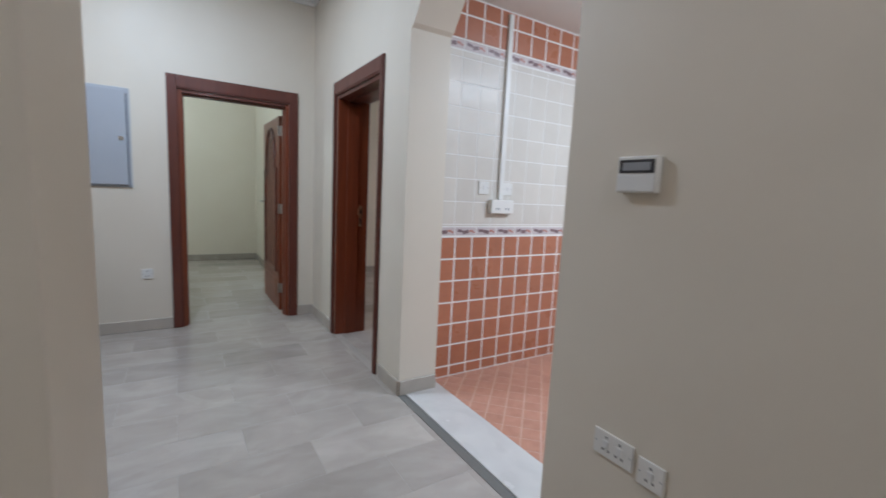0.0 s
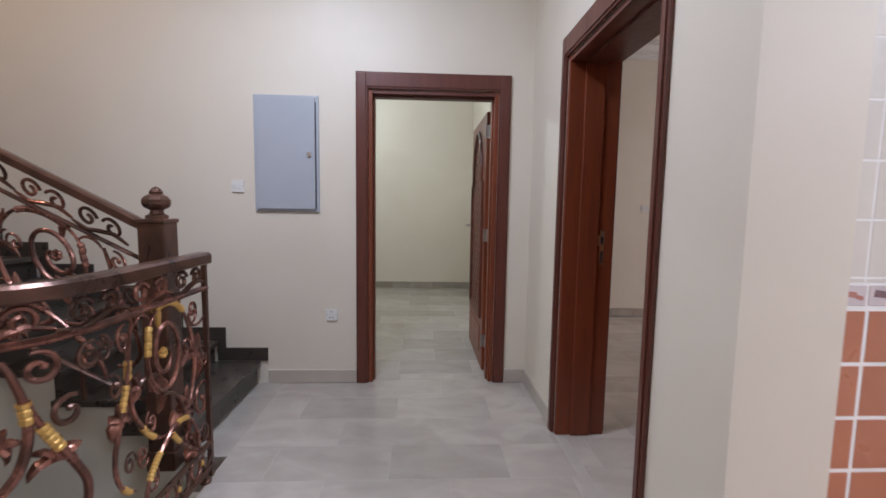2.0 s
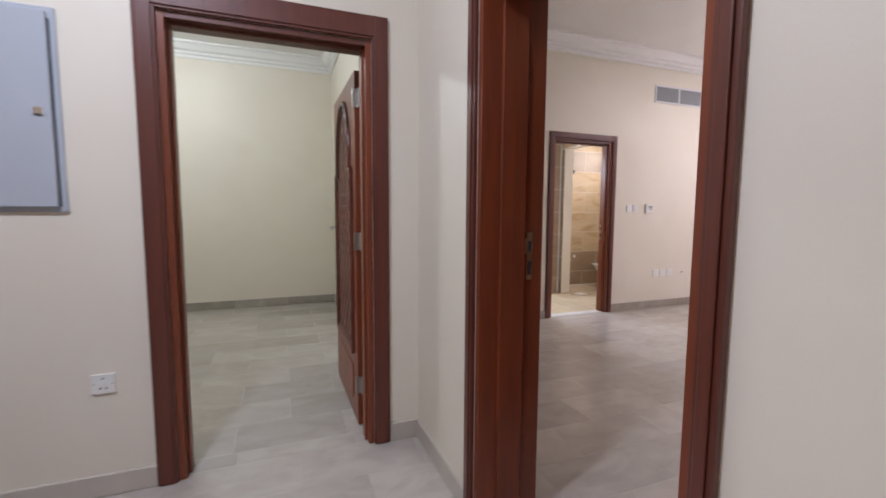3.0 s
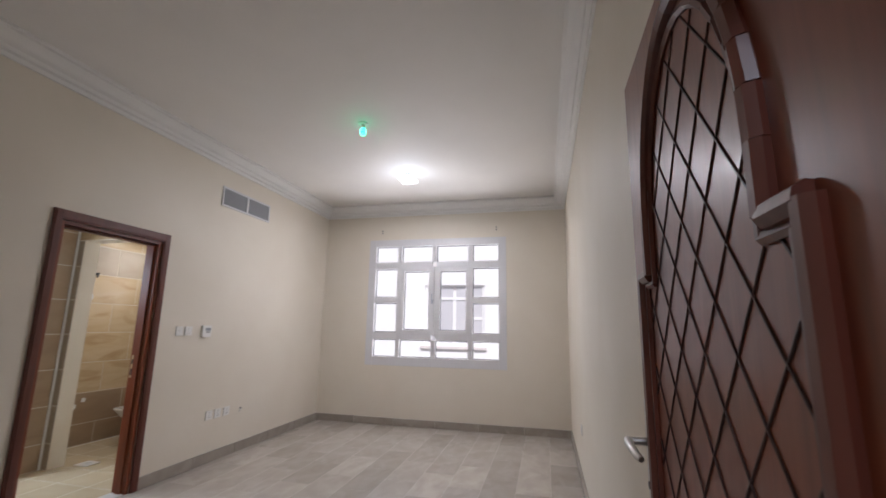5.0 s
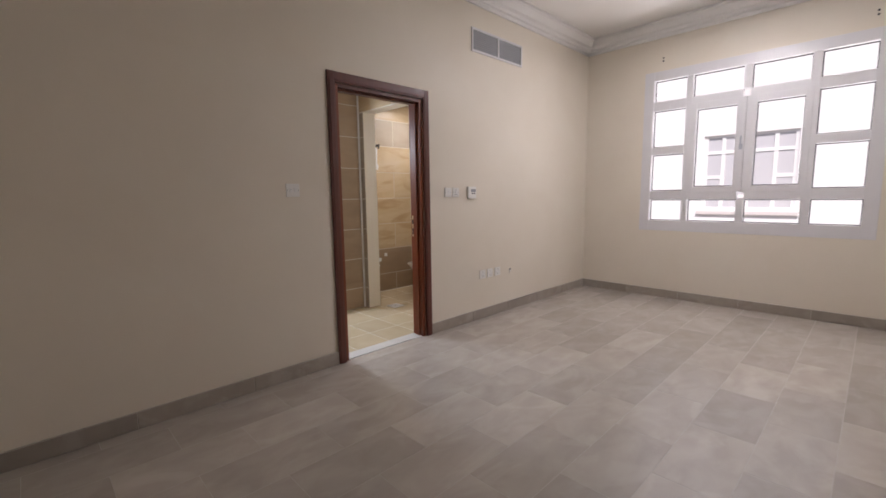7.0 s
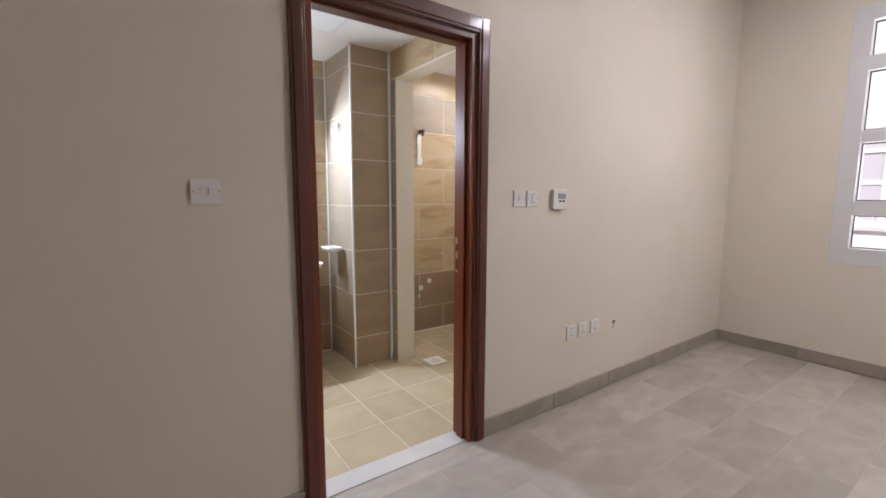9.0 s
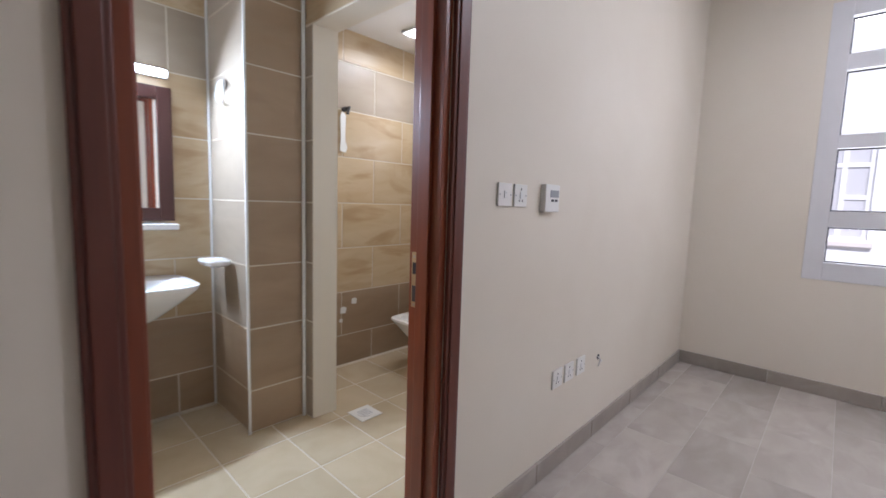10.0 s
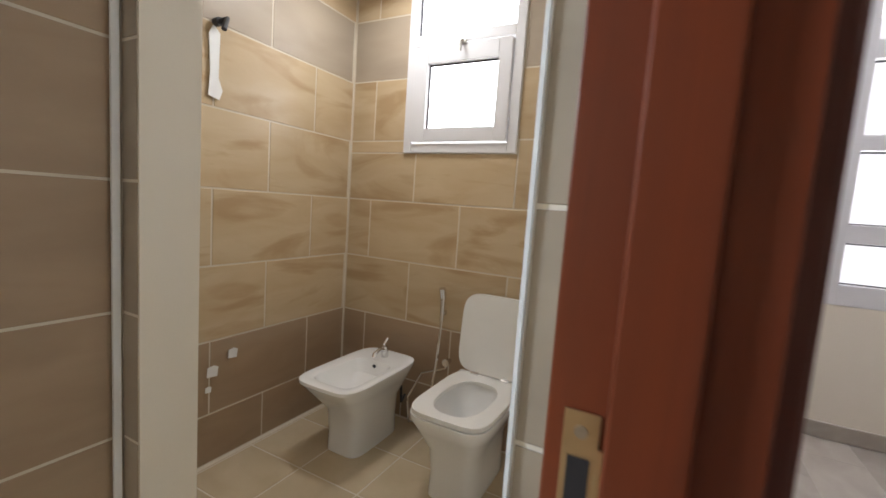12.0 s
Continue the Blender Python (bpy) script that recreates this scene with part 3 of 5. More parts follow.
for k in range(11):
    x, z = SX - k * RUN, (k + 1) * RISE + 0.018
    step = at_world(part("step", boxes((x - RUN - 0.03, SY0 - 0.02, z - 0.032, x + 0.03, SY1 - 0.014, z, 0.005)), dark_marble, stairs), stairs)
    at_world(part("riser", boxes((x - 0.02, SY0, z - RISE, x, SY1 - 0.014, z - 0.033)), dark_marble, stairs), stairs)
    at_world(part("stair_skirting", boxes((x - RUN + 0.02, SY1 - 0.013, z + 0.001, x + 0.08, SY1 - 0.001, z + 0.098, 0.002), (x - RUN + 0.02, SY1 - 0.013, z + 0.098, x - RUN + 0.08, SY1 - 0.001, z + RISE + 0.0, 0.002)), dark_marble, stairs), stairs)
bm = bmesh.new()
prof = [(SX - 0.02, -1.55)]
for k in range(11):
    prof += [(SX - 0.021 - k * RUN, k * RISE - 0.01), (SX - 0.021 - k * RUN, (k + 1) * RISE - 0.018)]
prof += [(SX - 11 * RUN, 11 * RISE - 0.02), (SX - 11 * RUN, -1.55)]
loft(bm, [[(x, y, z) for x, z in prof] for y in (SY0 + 0.004, SY1 - 0.02)])
at_world(part("stair_body", bm, paint_shaded, stairs, "painted side of the flight, in a shaded cream tone"), stairs)
solid("floor_stairwell", boxes((LEFT, 2.1, -1.7, -0.42, SY0 + 0.02, -1.55)), dark_marble, "dark landing down in the stairwell", "floor")
solid("wall_stairwell", boxes((-0.43, 2.1, -1.55, -0.421, SY0, -0.201), (LEFT, 2.09, -1.55, -0.42, 2.0975, -0.201)), paint_shaded, "painted wall of the stairwell, in a shaded cream tone", "wall")

# ---------------------------------------------------------------- ironwork


def resample(pts, step=0.04):
    pts = [Vector(p) for p in pts]
    out = [pts[0]]
    for a, b in zip(pts, pts[1:]):
        n = max(1, int((b - a).length / step))
        out += [a.lerp(b, (i + 1) / n) for i in range(n)]
    return out


def round_path(pts, n=2):
    for _ in range(n):
        q = [pts[0]]
        for a, b in zip(pts, pts[1:]):
            a, b = Vector(a), Vector(b)
            q += [a.lerp(b, 0.25), a.lerp(b, 0.75)]
        q.append(pts[-1])
        pts = q
    return [Vector(p) for p in pts]


class Sheet:
    """A curved standing sheet: from a distance along it and a height to a place."""

    def __init__(self, pts, slope=0.0):
        self.p = resample(pts)
        self.d = [0.0]
        self.slope = slope
        for a, b in zip(self.p, self.p[1:]):
            self.d.append(self.d[-1] + (b - a).length)
        self.length = self.d[-1]

    def at(self, s, z, out=0.0):
        s = min(max(s, 0), self.length - 1e-4)
        i = max(k for k in range(len(self.d) - 1) if self.d[k] <= s)
        f = (s - self.d[i]) / (self.d[i + 1] - self.d[i])
        p = self.p[i].lerp(self.p[i + 1], f)
        t = (self.p[i + 1] - self.p[i]).normalized()
        return Vector((p.x + t.y * out, p.y - t.x * out, p.z + z + self.slope * s))


def spiral(cx, cz, r0, r1, a0, a1, n=22):
    return [(cx + (r0 + (r1 - r0) * k / n) * math.cos(radians(a0 + (a1 - a0) * k / n)), cz + (r0 + (r1 - r0) * k / n) * math.sin(radians(a0 + (a1 - a0) * k / n))) for k in range(n + 1)]


def bez(a, b, c, d, n=16):
    out = []
    for k in range(n + 1):
        t = k / n
        w = ((1 - t) ** 3, 3 * t * (1 - t) ** 2, 3 * t * t * (1 - t), t ** 3)
        out.append(tuple(sum(w[i] * q[j] for i, q in enumerate((a, b, c, d))) for j in (0, 1)))
    return out


PW, PH = 0.96, 0.725          # the panel for which the scrolls are drawn


def curl(cx, cz, r0, r1, a0, a1, n=28, power=1.0):
    """A spiral of true round shape on the panel; radii in metres."""
    out = []
    for k in range(n + 1):
        t = k / n
        r, a = r1 + (r0 - r1) * (1 - t) ** power, radians(a0 + (a1 - a0) * t)
        out.append((cx + r / PW * math.cos(a), cz + r / PH * math.sin(a)))
    return out


def strokes():
    """Scrolls of one panel, 1 wide and 1 high: (points, thickness, kind)."""
    S = []
    # great volute, arch, S-shaped stem, vine along the foot, rising branch
    S.append((bez((0.55, 0.99), (0.60, 0.97), (0.63, 0.93), (0.65, 0.86), 6)[:-1] + curl(0.485, 0.745, 0.165, 0.030, 26, -560, 54, 0.7), 0.013, "copper"))
    S.append((bez((0.27, 0.93), (0.35, 1.01), (0.46, 1.03), (0.56, 0.985)), 0.014, "iron"))
    S.append((bez((0.28, 0.95), (0.11, 0.78), (0.07, 0.50), (0.25, 0.32)), 0.014, "copper"))
    S.append((bez((0.17, 0.15), (0.26, 0.37), (0.45, 0.31), (0.54, 0.24)) + bez((0.54, 0.24), (0.64, 0.20), (0.72, 0.13), (0.735, 0.01))[1:], 0.013, "copper"))
    S.append((bez((0.44, 0.26), (0.36, 0.16), (0.28, 0.10), (0.14, 0.01)), 0.013, "copper"))
    S.append((bez((0.42, 0.27), (0.58, 0.26), (0.68, 0.38), (0.745, 0.48)) + bez((0.745, 0.48), (0.82, 0.60), (0.81, 0.80), (0.75, 0.96))[1:], 0.013, "copper"))
    S.append((bez((0.75, 0.96), (0.72, 1.02), (0.65, 1.00), (0.62, 0.94)), 0.009, "copper"))
    S.append((bez((0.80, 0.80), (0.81, 0.68), (0.88, 0.56), (0.93, 0.40)) + bez((0.93, 0.40), (0.96, 0.28), (0.90, 0.18), (0.80, 0.14))[1:], 0.012, "copper"))
    # curls
    S.append((curl(0.135, 0.90, 0.012, 0.052, 200, 640), 0.009, "copper"))
    S.append((curl(0.26, 0.70, 0.012, 0.048, 180, 560), 0.008, "copper"))
    S.append((curl(0.02, 0.57, 0.012, 0.046, 0, 420), 0.008, "copper"))
    S.append((curl(0.06, 0.30, 0.015, 0.100, 60, 520, 36), 0.010, "copper"))
    S.append((curl(0.07, 0.08, 0.012, 0.056, 90, -330), 0.009, "iron"))
    S.append((curl(0.635, 0.42, 0.012, 0.050, 0, 430), 0.008, "copper"))
    S.append((curl(0.635, 0.10, 0.012, 0.058, 200, -240), 0.008, "copper"))
    S.append((curl(0.735, 0.29, 0.012, 0.048, 260, -150), 0.008, "copper"))
    S.append((curl(0.83, 0.91, 0.012, 0.052, 30, 470), 0.009, "copper"))
    S.append((curl(0.90, 0.70, 0.012, 0.050, 90, -300), 0.009, "iron"))
    S.append((curl(0.84, 0.30, 0.012, 0.046, 120, 540), 0.008, "iron"))
    S.append((curl(0.97, 0.90, 0.012, 0.046, 120, -290), 0.008, "iron"))
    S.append((curl(0.25, 0.14, 0.010, 0.036, 200, 560), 0.008, "copper"))
    S.append((curl(0.90, 0.08, 0.012, 0.050, 30, 420), 0.008, "iron"))
    # tendrils
    S.append((bez((0.00, 0.84), (0.10, 0.78), (0.20, 0.80), (0.20, 0.90)), 0.009, "copper"))
    S.append((bez((0.13, 0.66), (0.08, 0.66), (0.02, 0.66), (-0.02, 0.60)), 0.010, "copper"))
    S.append((bez((0.31, 0.33), (0.34, 0.44), (0.40, 0.50), (0.53, 0.53)), 0.010, "iron"))
    S.append((bez((0.53, 0.68), (0.58, 0.62), (0.66, 0.70), (0.72, 0.64)), 0.013, "iron"))
    S.append((bez((0.50, 0.87), (0.54, 0.86), (0.58, 0.78), (0.56, 0.68)), 0.008, "iron"))
    S.append((bez((0.17, 0.16), (0.12, 0.12), (0.20, 0.04), (0.10, 0.00)), 0.010, "copper"))
    S.append((bez((0.55, 0.54), (0.60, 0.56), (0.64, 0.62), (0.645, 0.70)), 0.010, "copper"))
    return S


# stretches of the scrolls that carry gilded, ribbed sleeves: stroke, from, to
SLEEVES = ((1, 0.0, 1.0), (0, 0.07, 0.16), (3, 0.18, 0.36), (3, 0.56, 0.82), (4, 0.0, 0.36), (5, 0.22, 0.44), (5, 0.74, 0.86), (7, 0.16, 0.34), (7, 0.80, 0.94))


def ironwork(parent, sheet, s0, s1, z0, z1, flip=False, gilded=True, thick=1.0):
    w, h = s1 - s0, z1 - z0
    put = lambda u, v, o=0.0: sheet.at(s0 + w * (1 - u if flip else u), z0 + h * v, o)
    scale = min(1.0, max(0.62, w))
    for i, (pts, r, kind) in enumerate(strokes()):
        n = len(pts)
        radii = [r * thick * scale * (0.62 + 0.5 * math.sin(math.pi * min(1, (k + 1) / n * 0.9))) for k in range(n)]
        bm = bmesh.new()
        tube(bm, [put(u, v, 0.006 * (i % 3 - 1)) for u, v in pts], radii, 7)
        # a bud at the scroll's eye
        if 8 <= i <= 21:
            bmesh.ops.create_icosphere(bm, subdivisions=1, radius=r * 1.35 * thick, matrix=Matrix.Translation(put(*pts[0])))
        part("scroll", bm, copper if kind == "copper" else ironm, parent, smooth=True)
    for i, a, b in SLEEVES:
        pts, r, _ = strokes()[i]
        n = len(pts)
        seg = pts[int(a * n):max(int(b * n), int(a * n) + 3)]
        fine = []
        for p, q in zip(seg, seg[1:]):
            fine += [(p[0] + (q[0] - p[0]) * t / 4, p[1] + (q[1] - p[1]) * t / 4) for t in range(4)]
        bm = bmesh.new()
        tube(bm, [put(u, v, 0.006 * (i % 3 - 1)) for u, v in fine], [r * thick * scale * (1.5 if k % 4 else 1.22) for k in range(len(fine))], 8)
        part("sleeve", bm, gold if gilded else copper, parent, "gilded ribbed sleeve" if gilded else "")
    # six-sided rosette in the volute's eye, and the gilded tongue under the arch
    c = put(0.475, 0.74)
    out = (put(0.475, 0.74, 0.05) - c).normalized()
    bm = bmesh.new()
    for k in range(6):
        d = Matrix.Rotation(radians(60 * k), 4, out) @ Vector((0, 0, 0.022))
        bmesh.ops.create_icosphere(bm, subdivisions=1, radius=0.017 * scale, matrix=Matrix.Translation(c + d * scale + out * 0.006))
    bmesh.ops.create_icosphere(bm, subdivisions=1, radius=0.015 * scale, matrix=Matrix.Translation(c + out * 0.018))
    part("rosette", bm, gold if gilded else copper, parent, "gilded rosette" if gilded else "", True)
    bm = bmesh.new()
    tube(bm, [put(u, v, 0.004) for u, v in bez((0.56, 0.985), (0.49, 0.985), (0.55, 0.92), (0.50, 0.86), 10)], [0.012, 0.016, 0.019, 0.019, 0.018, 0.017, 0.015, 0.013, 0.010, 0.007, 0.003], 7, 0.6)
    part("tongue", bm, gold if gilded else copper, parent, "gilded leaf tongue" if gilded else "", True)
    # acanthus leaves on the stem
    for u, v, ang, size in ((0.29, 0.29, 125, 0.17), (0.24, 0.34, 100, 0.13), (0.13, 0.60, 125, 0.17), (0.11, 0.56, 160, 0.13), (0.53, 0.53, 150, 0.11), (0.16, 0.03, 60, 0.14), (0.72, 0.64, 60, 0.08), (0.86, 0.52, 80, 0.10)):
        bm = bmesh.new()
        for side in (-2, -1, 0, 1, 2):
            a = radians(ang + side * 24)
            q = [(u + size * t * math.cos(a + side * t * 0.7) * 0.8, v + size * t * math.sin(a + side * t * 0.7)) for t in (0, 0.3, 0.6, 0.85, 1.0)]
            tube(bm, [put(x, y, 0.012) for x, y in q], [0.010, 0.024, 0.023, 0.014, 0.003], 6, 0.5)
        part("leaf_ornament", bm, copper, parent, smooth=True)


def rail(parent, name, sheet, s0, s1, z, w, h, material, label=""):
    bm = bmesh.new()
    n = max(2, int((s1 - s0) / 0.05))
    rings = []
    for k in range(n + 1):
        s = s0 + (s1 - s0) * k / n
        rings.append([sheet.at(s, z + b, a) for a, b in ((-w / 2, 0.006), (-w / 2 + 0.006, 0), (w / 2 - 0.006, 0), (w / 2, 0.006), (w / 2, h - 0.01), (w / 2 - 0.012, h), (-w / 2 + 0.012, h), (-w / 2, h - 0.01))])
    loft(bm, rings)
    return part(name, bm, material, parent, label, True)


def band(parent, sheet, s0, s1, z0, z1, step, gilded):
    """Ovals in a row between two rails, with small gilded clasps."""
    n = int((s1 - s0) / step)
    for k in range(n):
        c, zc = s0 + (k + 0.5) * (s1 - s0) / n, (z0 + z1) / 2
        bm = bmesh.new()
        tube(bm, [sheet.at(c + step * 0.42 * math.cos(a), zc + (z1 - z0) * 0.46 * math.sin(a)) for a in [2 * math.pi * j / 14 for j in range(15)]], 0.0075, 6)
        part("ring", bm, copper if k % 2 else ironm, parent, smooth=True)
        bm = bmesh.new()
        bmesh.ops.create_icosphere(bm, subdivisions=1, radius=0.017, matrix=Matrix.Translation(sheet.at(c + step * 0.5, zc)))
        part("clasp", bm, gold if gilded and k % 2 == 0 else copper, parent)


def small_scrolls(parent, sheet, s0, s1, z0, z1, step):
    n = max(1, int((s1 - s0) / step))
    for k in range(n):
        a = s0 + (s1 - s0) * k / n
        h, w = (z1 - z0) * 0.42, (s1 - s0) / n
        bm = bmesh.new()
        for sg in (1, -1):
            q = spiral(0, 0, 0.012, h, 90, 90 + sg * 430, 20)
            tube(bm, [sheet.at(a + w * (0.5 + 0.22 * sg) + u, (z0 + z1) / 2 + v) for u, v in q], 0.0085, 6)
        tube(bm, [sheet.at(a + w * t, (z0 + z1) / 2 - h * 0.9 + 0.02 * math.sin(6 * t)) for t in (0.0, 0.25, 0.5, 0.75, 1.0)], [0.006, 0.011, 0.013, 0.011, 0.006], 6)
        part("small_scroll", bm, copper if k % 2 else ironm, parent, smooth=True)


level = thing("balustrade", "ornate dark copper and gold wrought-iron balustrade round the stairwell", "balustrade", (0, 0, 0))
path = round_path([(-0.425, 3.34, 0), (-0.425, 2.95, 0), (-0.425, 2.54, 0), (-0.62, 2.38, 0), (-0.86, 2.24, 0), (-1.25, 2.15, 0), (-1.9, 2.08, 0), (-2.7, 2.05, 0)])
sh = Sheet(path)
bm = bmesh.new()
edge = [(p.x, p.y) for p in sh.p if p.y < 2.56][::3] + [(-2.7, 2.0985), (-0.4205, 2.0985), (-0.4205, 2.5)]
loft(bm, [[(x, y, z) for x, y in edge] for z in (-0.2, 0.0)])
solid("floor_landing_edge", bm, marble, "grey-beige marble edge of the landing under the balustrade", "floor")
rail(level, "handrail", sh, 0.0, sh.length, 1.035, 0.07, 0.052, ironm)
rail(level, "sub_rail", sh, 0.0, sh.length, 0.912, 0.034, 0.022, copper)
rail(level, "lower_rail", sh, 0.0, sh.length, 0.165, 0.03, 0.018, ironm)
rail(level, "bottom_rail", sh, 0.0, sh.length, 0.045, 0.036, 0.022, ironm)
for a, b, fl in ((0.02, 0.66, False), (0.66, 1.62, True), (1.62, 2.58, False)):
    ironwork(level, sh, a, b, 0.185, 0.91, fl)
band(level, sh, 0.0, 2.6, 0.067, 0.165, 0.092, True)
small_scrolls(level, sh, 0.0, 2.6, 0.936, 1.033, 0.26)
for s in (0.06, 0.92, 1.9, 2.55):
    bm = bmesh.new()
    p = sh.at(s, 0)
    lathe(bm, [(0.026, 0.0), (0.026, 0.012), (0.014, 0.018), (0.012, 0.046)], (p.x, p.y, 0.001), 12)
    part("foot", bm, ironm, level)
bm = bmesh.new()
box(bm, -0.435, 3.325, 0.001, -0.415, 3.345, 1.03)
part("end_bar", bm, ironm, level)

newel = thing("newel_post", "dark bronze square newel post with a turned finial", "newel post", (-0.68, 3.43, 0))
part("post", boxes((-0.06, -0.06, 0.001, 0.06, 0.06, 1.22, 0.008), (-0.068, -0.068, 0.002, 0.068, 0.068, 0.10, 0.006), (-0.065, -0.065, 1.215, 0.065, 0.065, 1.235, 0.005)), ironm, newel)
bm = bmesh.new()
lathe(bm, [(0.05, 1.235), (0.05, 1.25), (0.032, 1.258), (0.028, 1.275), (0.055, 1.29), (0.062, 1.305), (0.062, 1.325), (0.05, 1.34), (0.028, 1.352), (0.03, 1.362), (0.018, 1.378), (0.006, 1.386)], (0, 0, 0), 8)
part("finial", bm, ironm, newel, "turned faceted finial")

sloped = thing("stair_railing", "ornate dark wrought-iron railing with handrail climbing the stairs", "railing", (0, 0, 0))
s2 = Sheet([(-0.72, 3.43, 0), (-3.95, 3.43, 0)], 0.512)
rail(sloped, "handrail", s2, 0.0, s2.length, 1.165, 0.06, 0.05, ironm)
rail(sloped, "sub_rail", s2, 0.0, s2.length, 1.01, 0.03, 0.02, ironm)
rail(sloped, "bottom_rail", s2, 0.02, s2.length, 0.30, 0.03, 0.02, ironm)
for k in range(4):
    ironwork(sloped, s2, 0.02 + k * 0.8, 0.82 + k * 0.8, 0.325, 1.005, k % 2 == 0, False)
small_scrolls(sloped, s2, 0.1, 3.1, 1.04, 1.15, 0.25)
for k in range(4):
    p = s2.at(0.35 + k * 0.9, 0)
    part("bar", boxes((p.x - 0.008, 3.422, p.z + 0.16, p.x + 0.008, 3.438, p.z + 0.32)), ironm, sloped)

# ---------------------------------------------------------------- wall fittings


def plate_frame(axis, at, u, z, w, h):
    """A frame on a wall: local x across the wall as seen from the room, y up, z out of it."""
    if axis == "y-":
        return face_frame((u, at, z), (1, 0, 0), (0, 0, 1))
    if axis == "y+":
        return face_frame((u, at, z), (-1, 0, 0), (0, 0, 1))
    return face_frame((at, u, z), (0, -1, 0), (0, 0, 1))


def switch(name, label, m, w, h, rockers=1, socket=False, group=""):
    top = thing(name, label, "socket" if socket else "switch", group=group)
    part("plate", boxes((-w / 2, -h / 2, 0.0005, w / 2, h / 2, 0.009, 0.002)), plastic, top)
    for k in range(rockers):
        x = (k + 0.5) / rockers * w * 0.7 - w * 0.35
        part("rocker", boxes((x - 0.009, -0.012, 0.009, x + 0.009, 0.014, 0.0125, 0.001)), trimw, top)
        if socket:
            for dx, dy in ((0, 0.024), (-0.011, -0.02), (0.011, -0.02)):
                part("pin_hole", boxes((x + dx - 0.003, dy - 0.004, 0.0088, x + dx + 0.003, dy + 0.004, 0.0095)), plastic_dark, top)
        else:
            part("mark", boxes((x - 0.003, 0.006, 0.0125, x + 0.003, 0.008, 0.013)), plastic_grey, top)
    for x in (-w / 2 + 0.008, w / 2 - 0.008):
        bm = bmesh.new()
        cyl(bm, (x, 0, 0.0088), (x, 0, 0.0098), 0.003, n=8)
        part("screw", bm, plastic_grey, top)
    top.matrix_world = m
    return top


switch("light_switch", "white plastic light switch on the hall wall", plate_frame("y-", HY, -0.724, 1.44, 0, 0), 0.086, 0.086, 2)
switch("wall_socket", "white plastic socket low on the hall wall", plate_frame("y-", HY, -0.077, 0.515, 0, 0), 0.086, 0.086, 1, True)
switch("light_switch", "white plastic double switch beside the bathroom door", plate_frame("y-", BN, 3.296, 1.343, 0, 0), 0.096, 0.090, 2)
switch("light_switch", "white plastic fan switch beside the bathroom door", plate_frame("y-", BN, 4.82, 1.322, 0, 0), 0.086, 0.086, 1, group="bedroom switches")
switch("wall_socket", "white switched socket beside the bathroom door", plate_frame("y-", BN, 4.925, 1.322, 0, 0), 0.086, 0.086, 1, True, group="bedroom switches")
for x in (5.32, 5.44, 5.57):
    switch("wall_socket", "white plastic socket low on the bedroom wall", plate_frame("y-", BN, x, 0.468, 0, 0), 0.09, 0.09, 1, True, "low bedroom sockets")
switch("wall_socket", "white plastic socket low on the plain bedroom wall", plate_frame("y+", BS, 5.70, 0.50, 0, 0), 0.086, 0.086, 1, True)
switch("wall_socket", "white plastic double socket on the hall wall", plate_frame("x", HX, 0.74, 0.53, 0, 0), 0.146, 0.086, 2, True, "hall double sockets")
switch("wall_socket", "white plastic single socket on the hall wall", plate_frame("x", HX, 0.605, 0.515, 0, 0), 0.086, 0.086, 1, True, "hall double sockets")

thermo = thing("thermostat", "white air-conditioning thermostat on the bedroom wall", "thermostat")
part("case", boxes((-0.058, -0.058, 0.0005, 0.058, 0.058, 0.026, 0.004)), plastic, thermo)
part("screen", boxes((-0.022, 0.004, 0.026, 0.048, 0.034, 0.0275)), plastic_grey, thermo, "grey display")
for k in range(2):
    part("button", boxes((-0.012 + k * 0.03, -0.014, 0.026, 0.008 + k * 0.03, -0.004, 0.029, 0.001)), plastic_dark, thermo)
thermo.matrix_world = plate_frame("y-", BN, 5.143, 1.318, 0, 0)
t2 = thing("thermostat", "white thermostat with a dark display on the hall wall", "thermostat")
part("case", boxes((-0.066, -0.055, 0.0005, 0.066, 0.055, 0.03, 0.005)), plastic, t2)
part("screen", boxes((-0.058, 0.004, 0.03, 0.058, 0.044, 0.0315)), plastic_dark, t2, "dark display")
part("inner_screen", boxes((-0.046, 0.012, 0.0315, 0.046, 0.036, 0.0325)), plastic_grey, t2)
part("flap", boxes((-0.062, -0.05, 0.03, 0.062, -0.002, 0.0325, 0.001)), trimw, t2)
t2.matrix_world = plate_frame("x", HX, 0.745, 1.425, 0, 0)

panel = thing("electrical_panel", "grey painted steel electrical panel door on the wall", "electrical panel")
part("surround", boxes((-0.225, -0.405, 0.0005, 0.225, 0.405, 0.012, 0.004)), steel_grey, panel)
pd = part("panel_door", boxes((-0.20, -0.385, 0.0125, 0.20, 0.385, 0.028, 0.004)), steel_grey, panel)
# solid dark strip standing in for the shade beside the door
part("shade_strip", boxes((0.2005, -0.385, 0.0122, 0.207, 0.36, 0.02)), plastic_dark, panel, "dark strip drawn as shade at the door's edge")
part("lock", boxes((0.145, -0.02, 0.028, 0.175, 0.012, 0.036, 0.003)), chrome, pd, "small chrome lock")
panel.matrix_world = plate_frame("y-", HY, -0.378, 1.67, 0, 0)

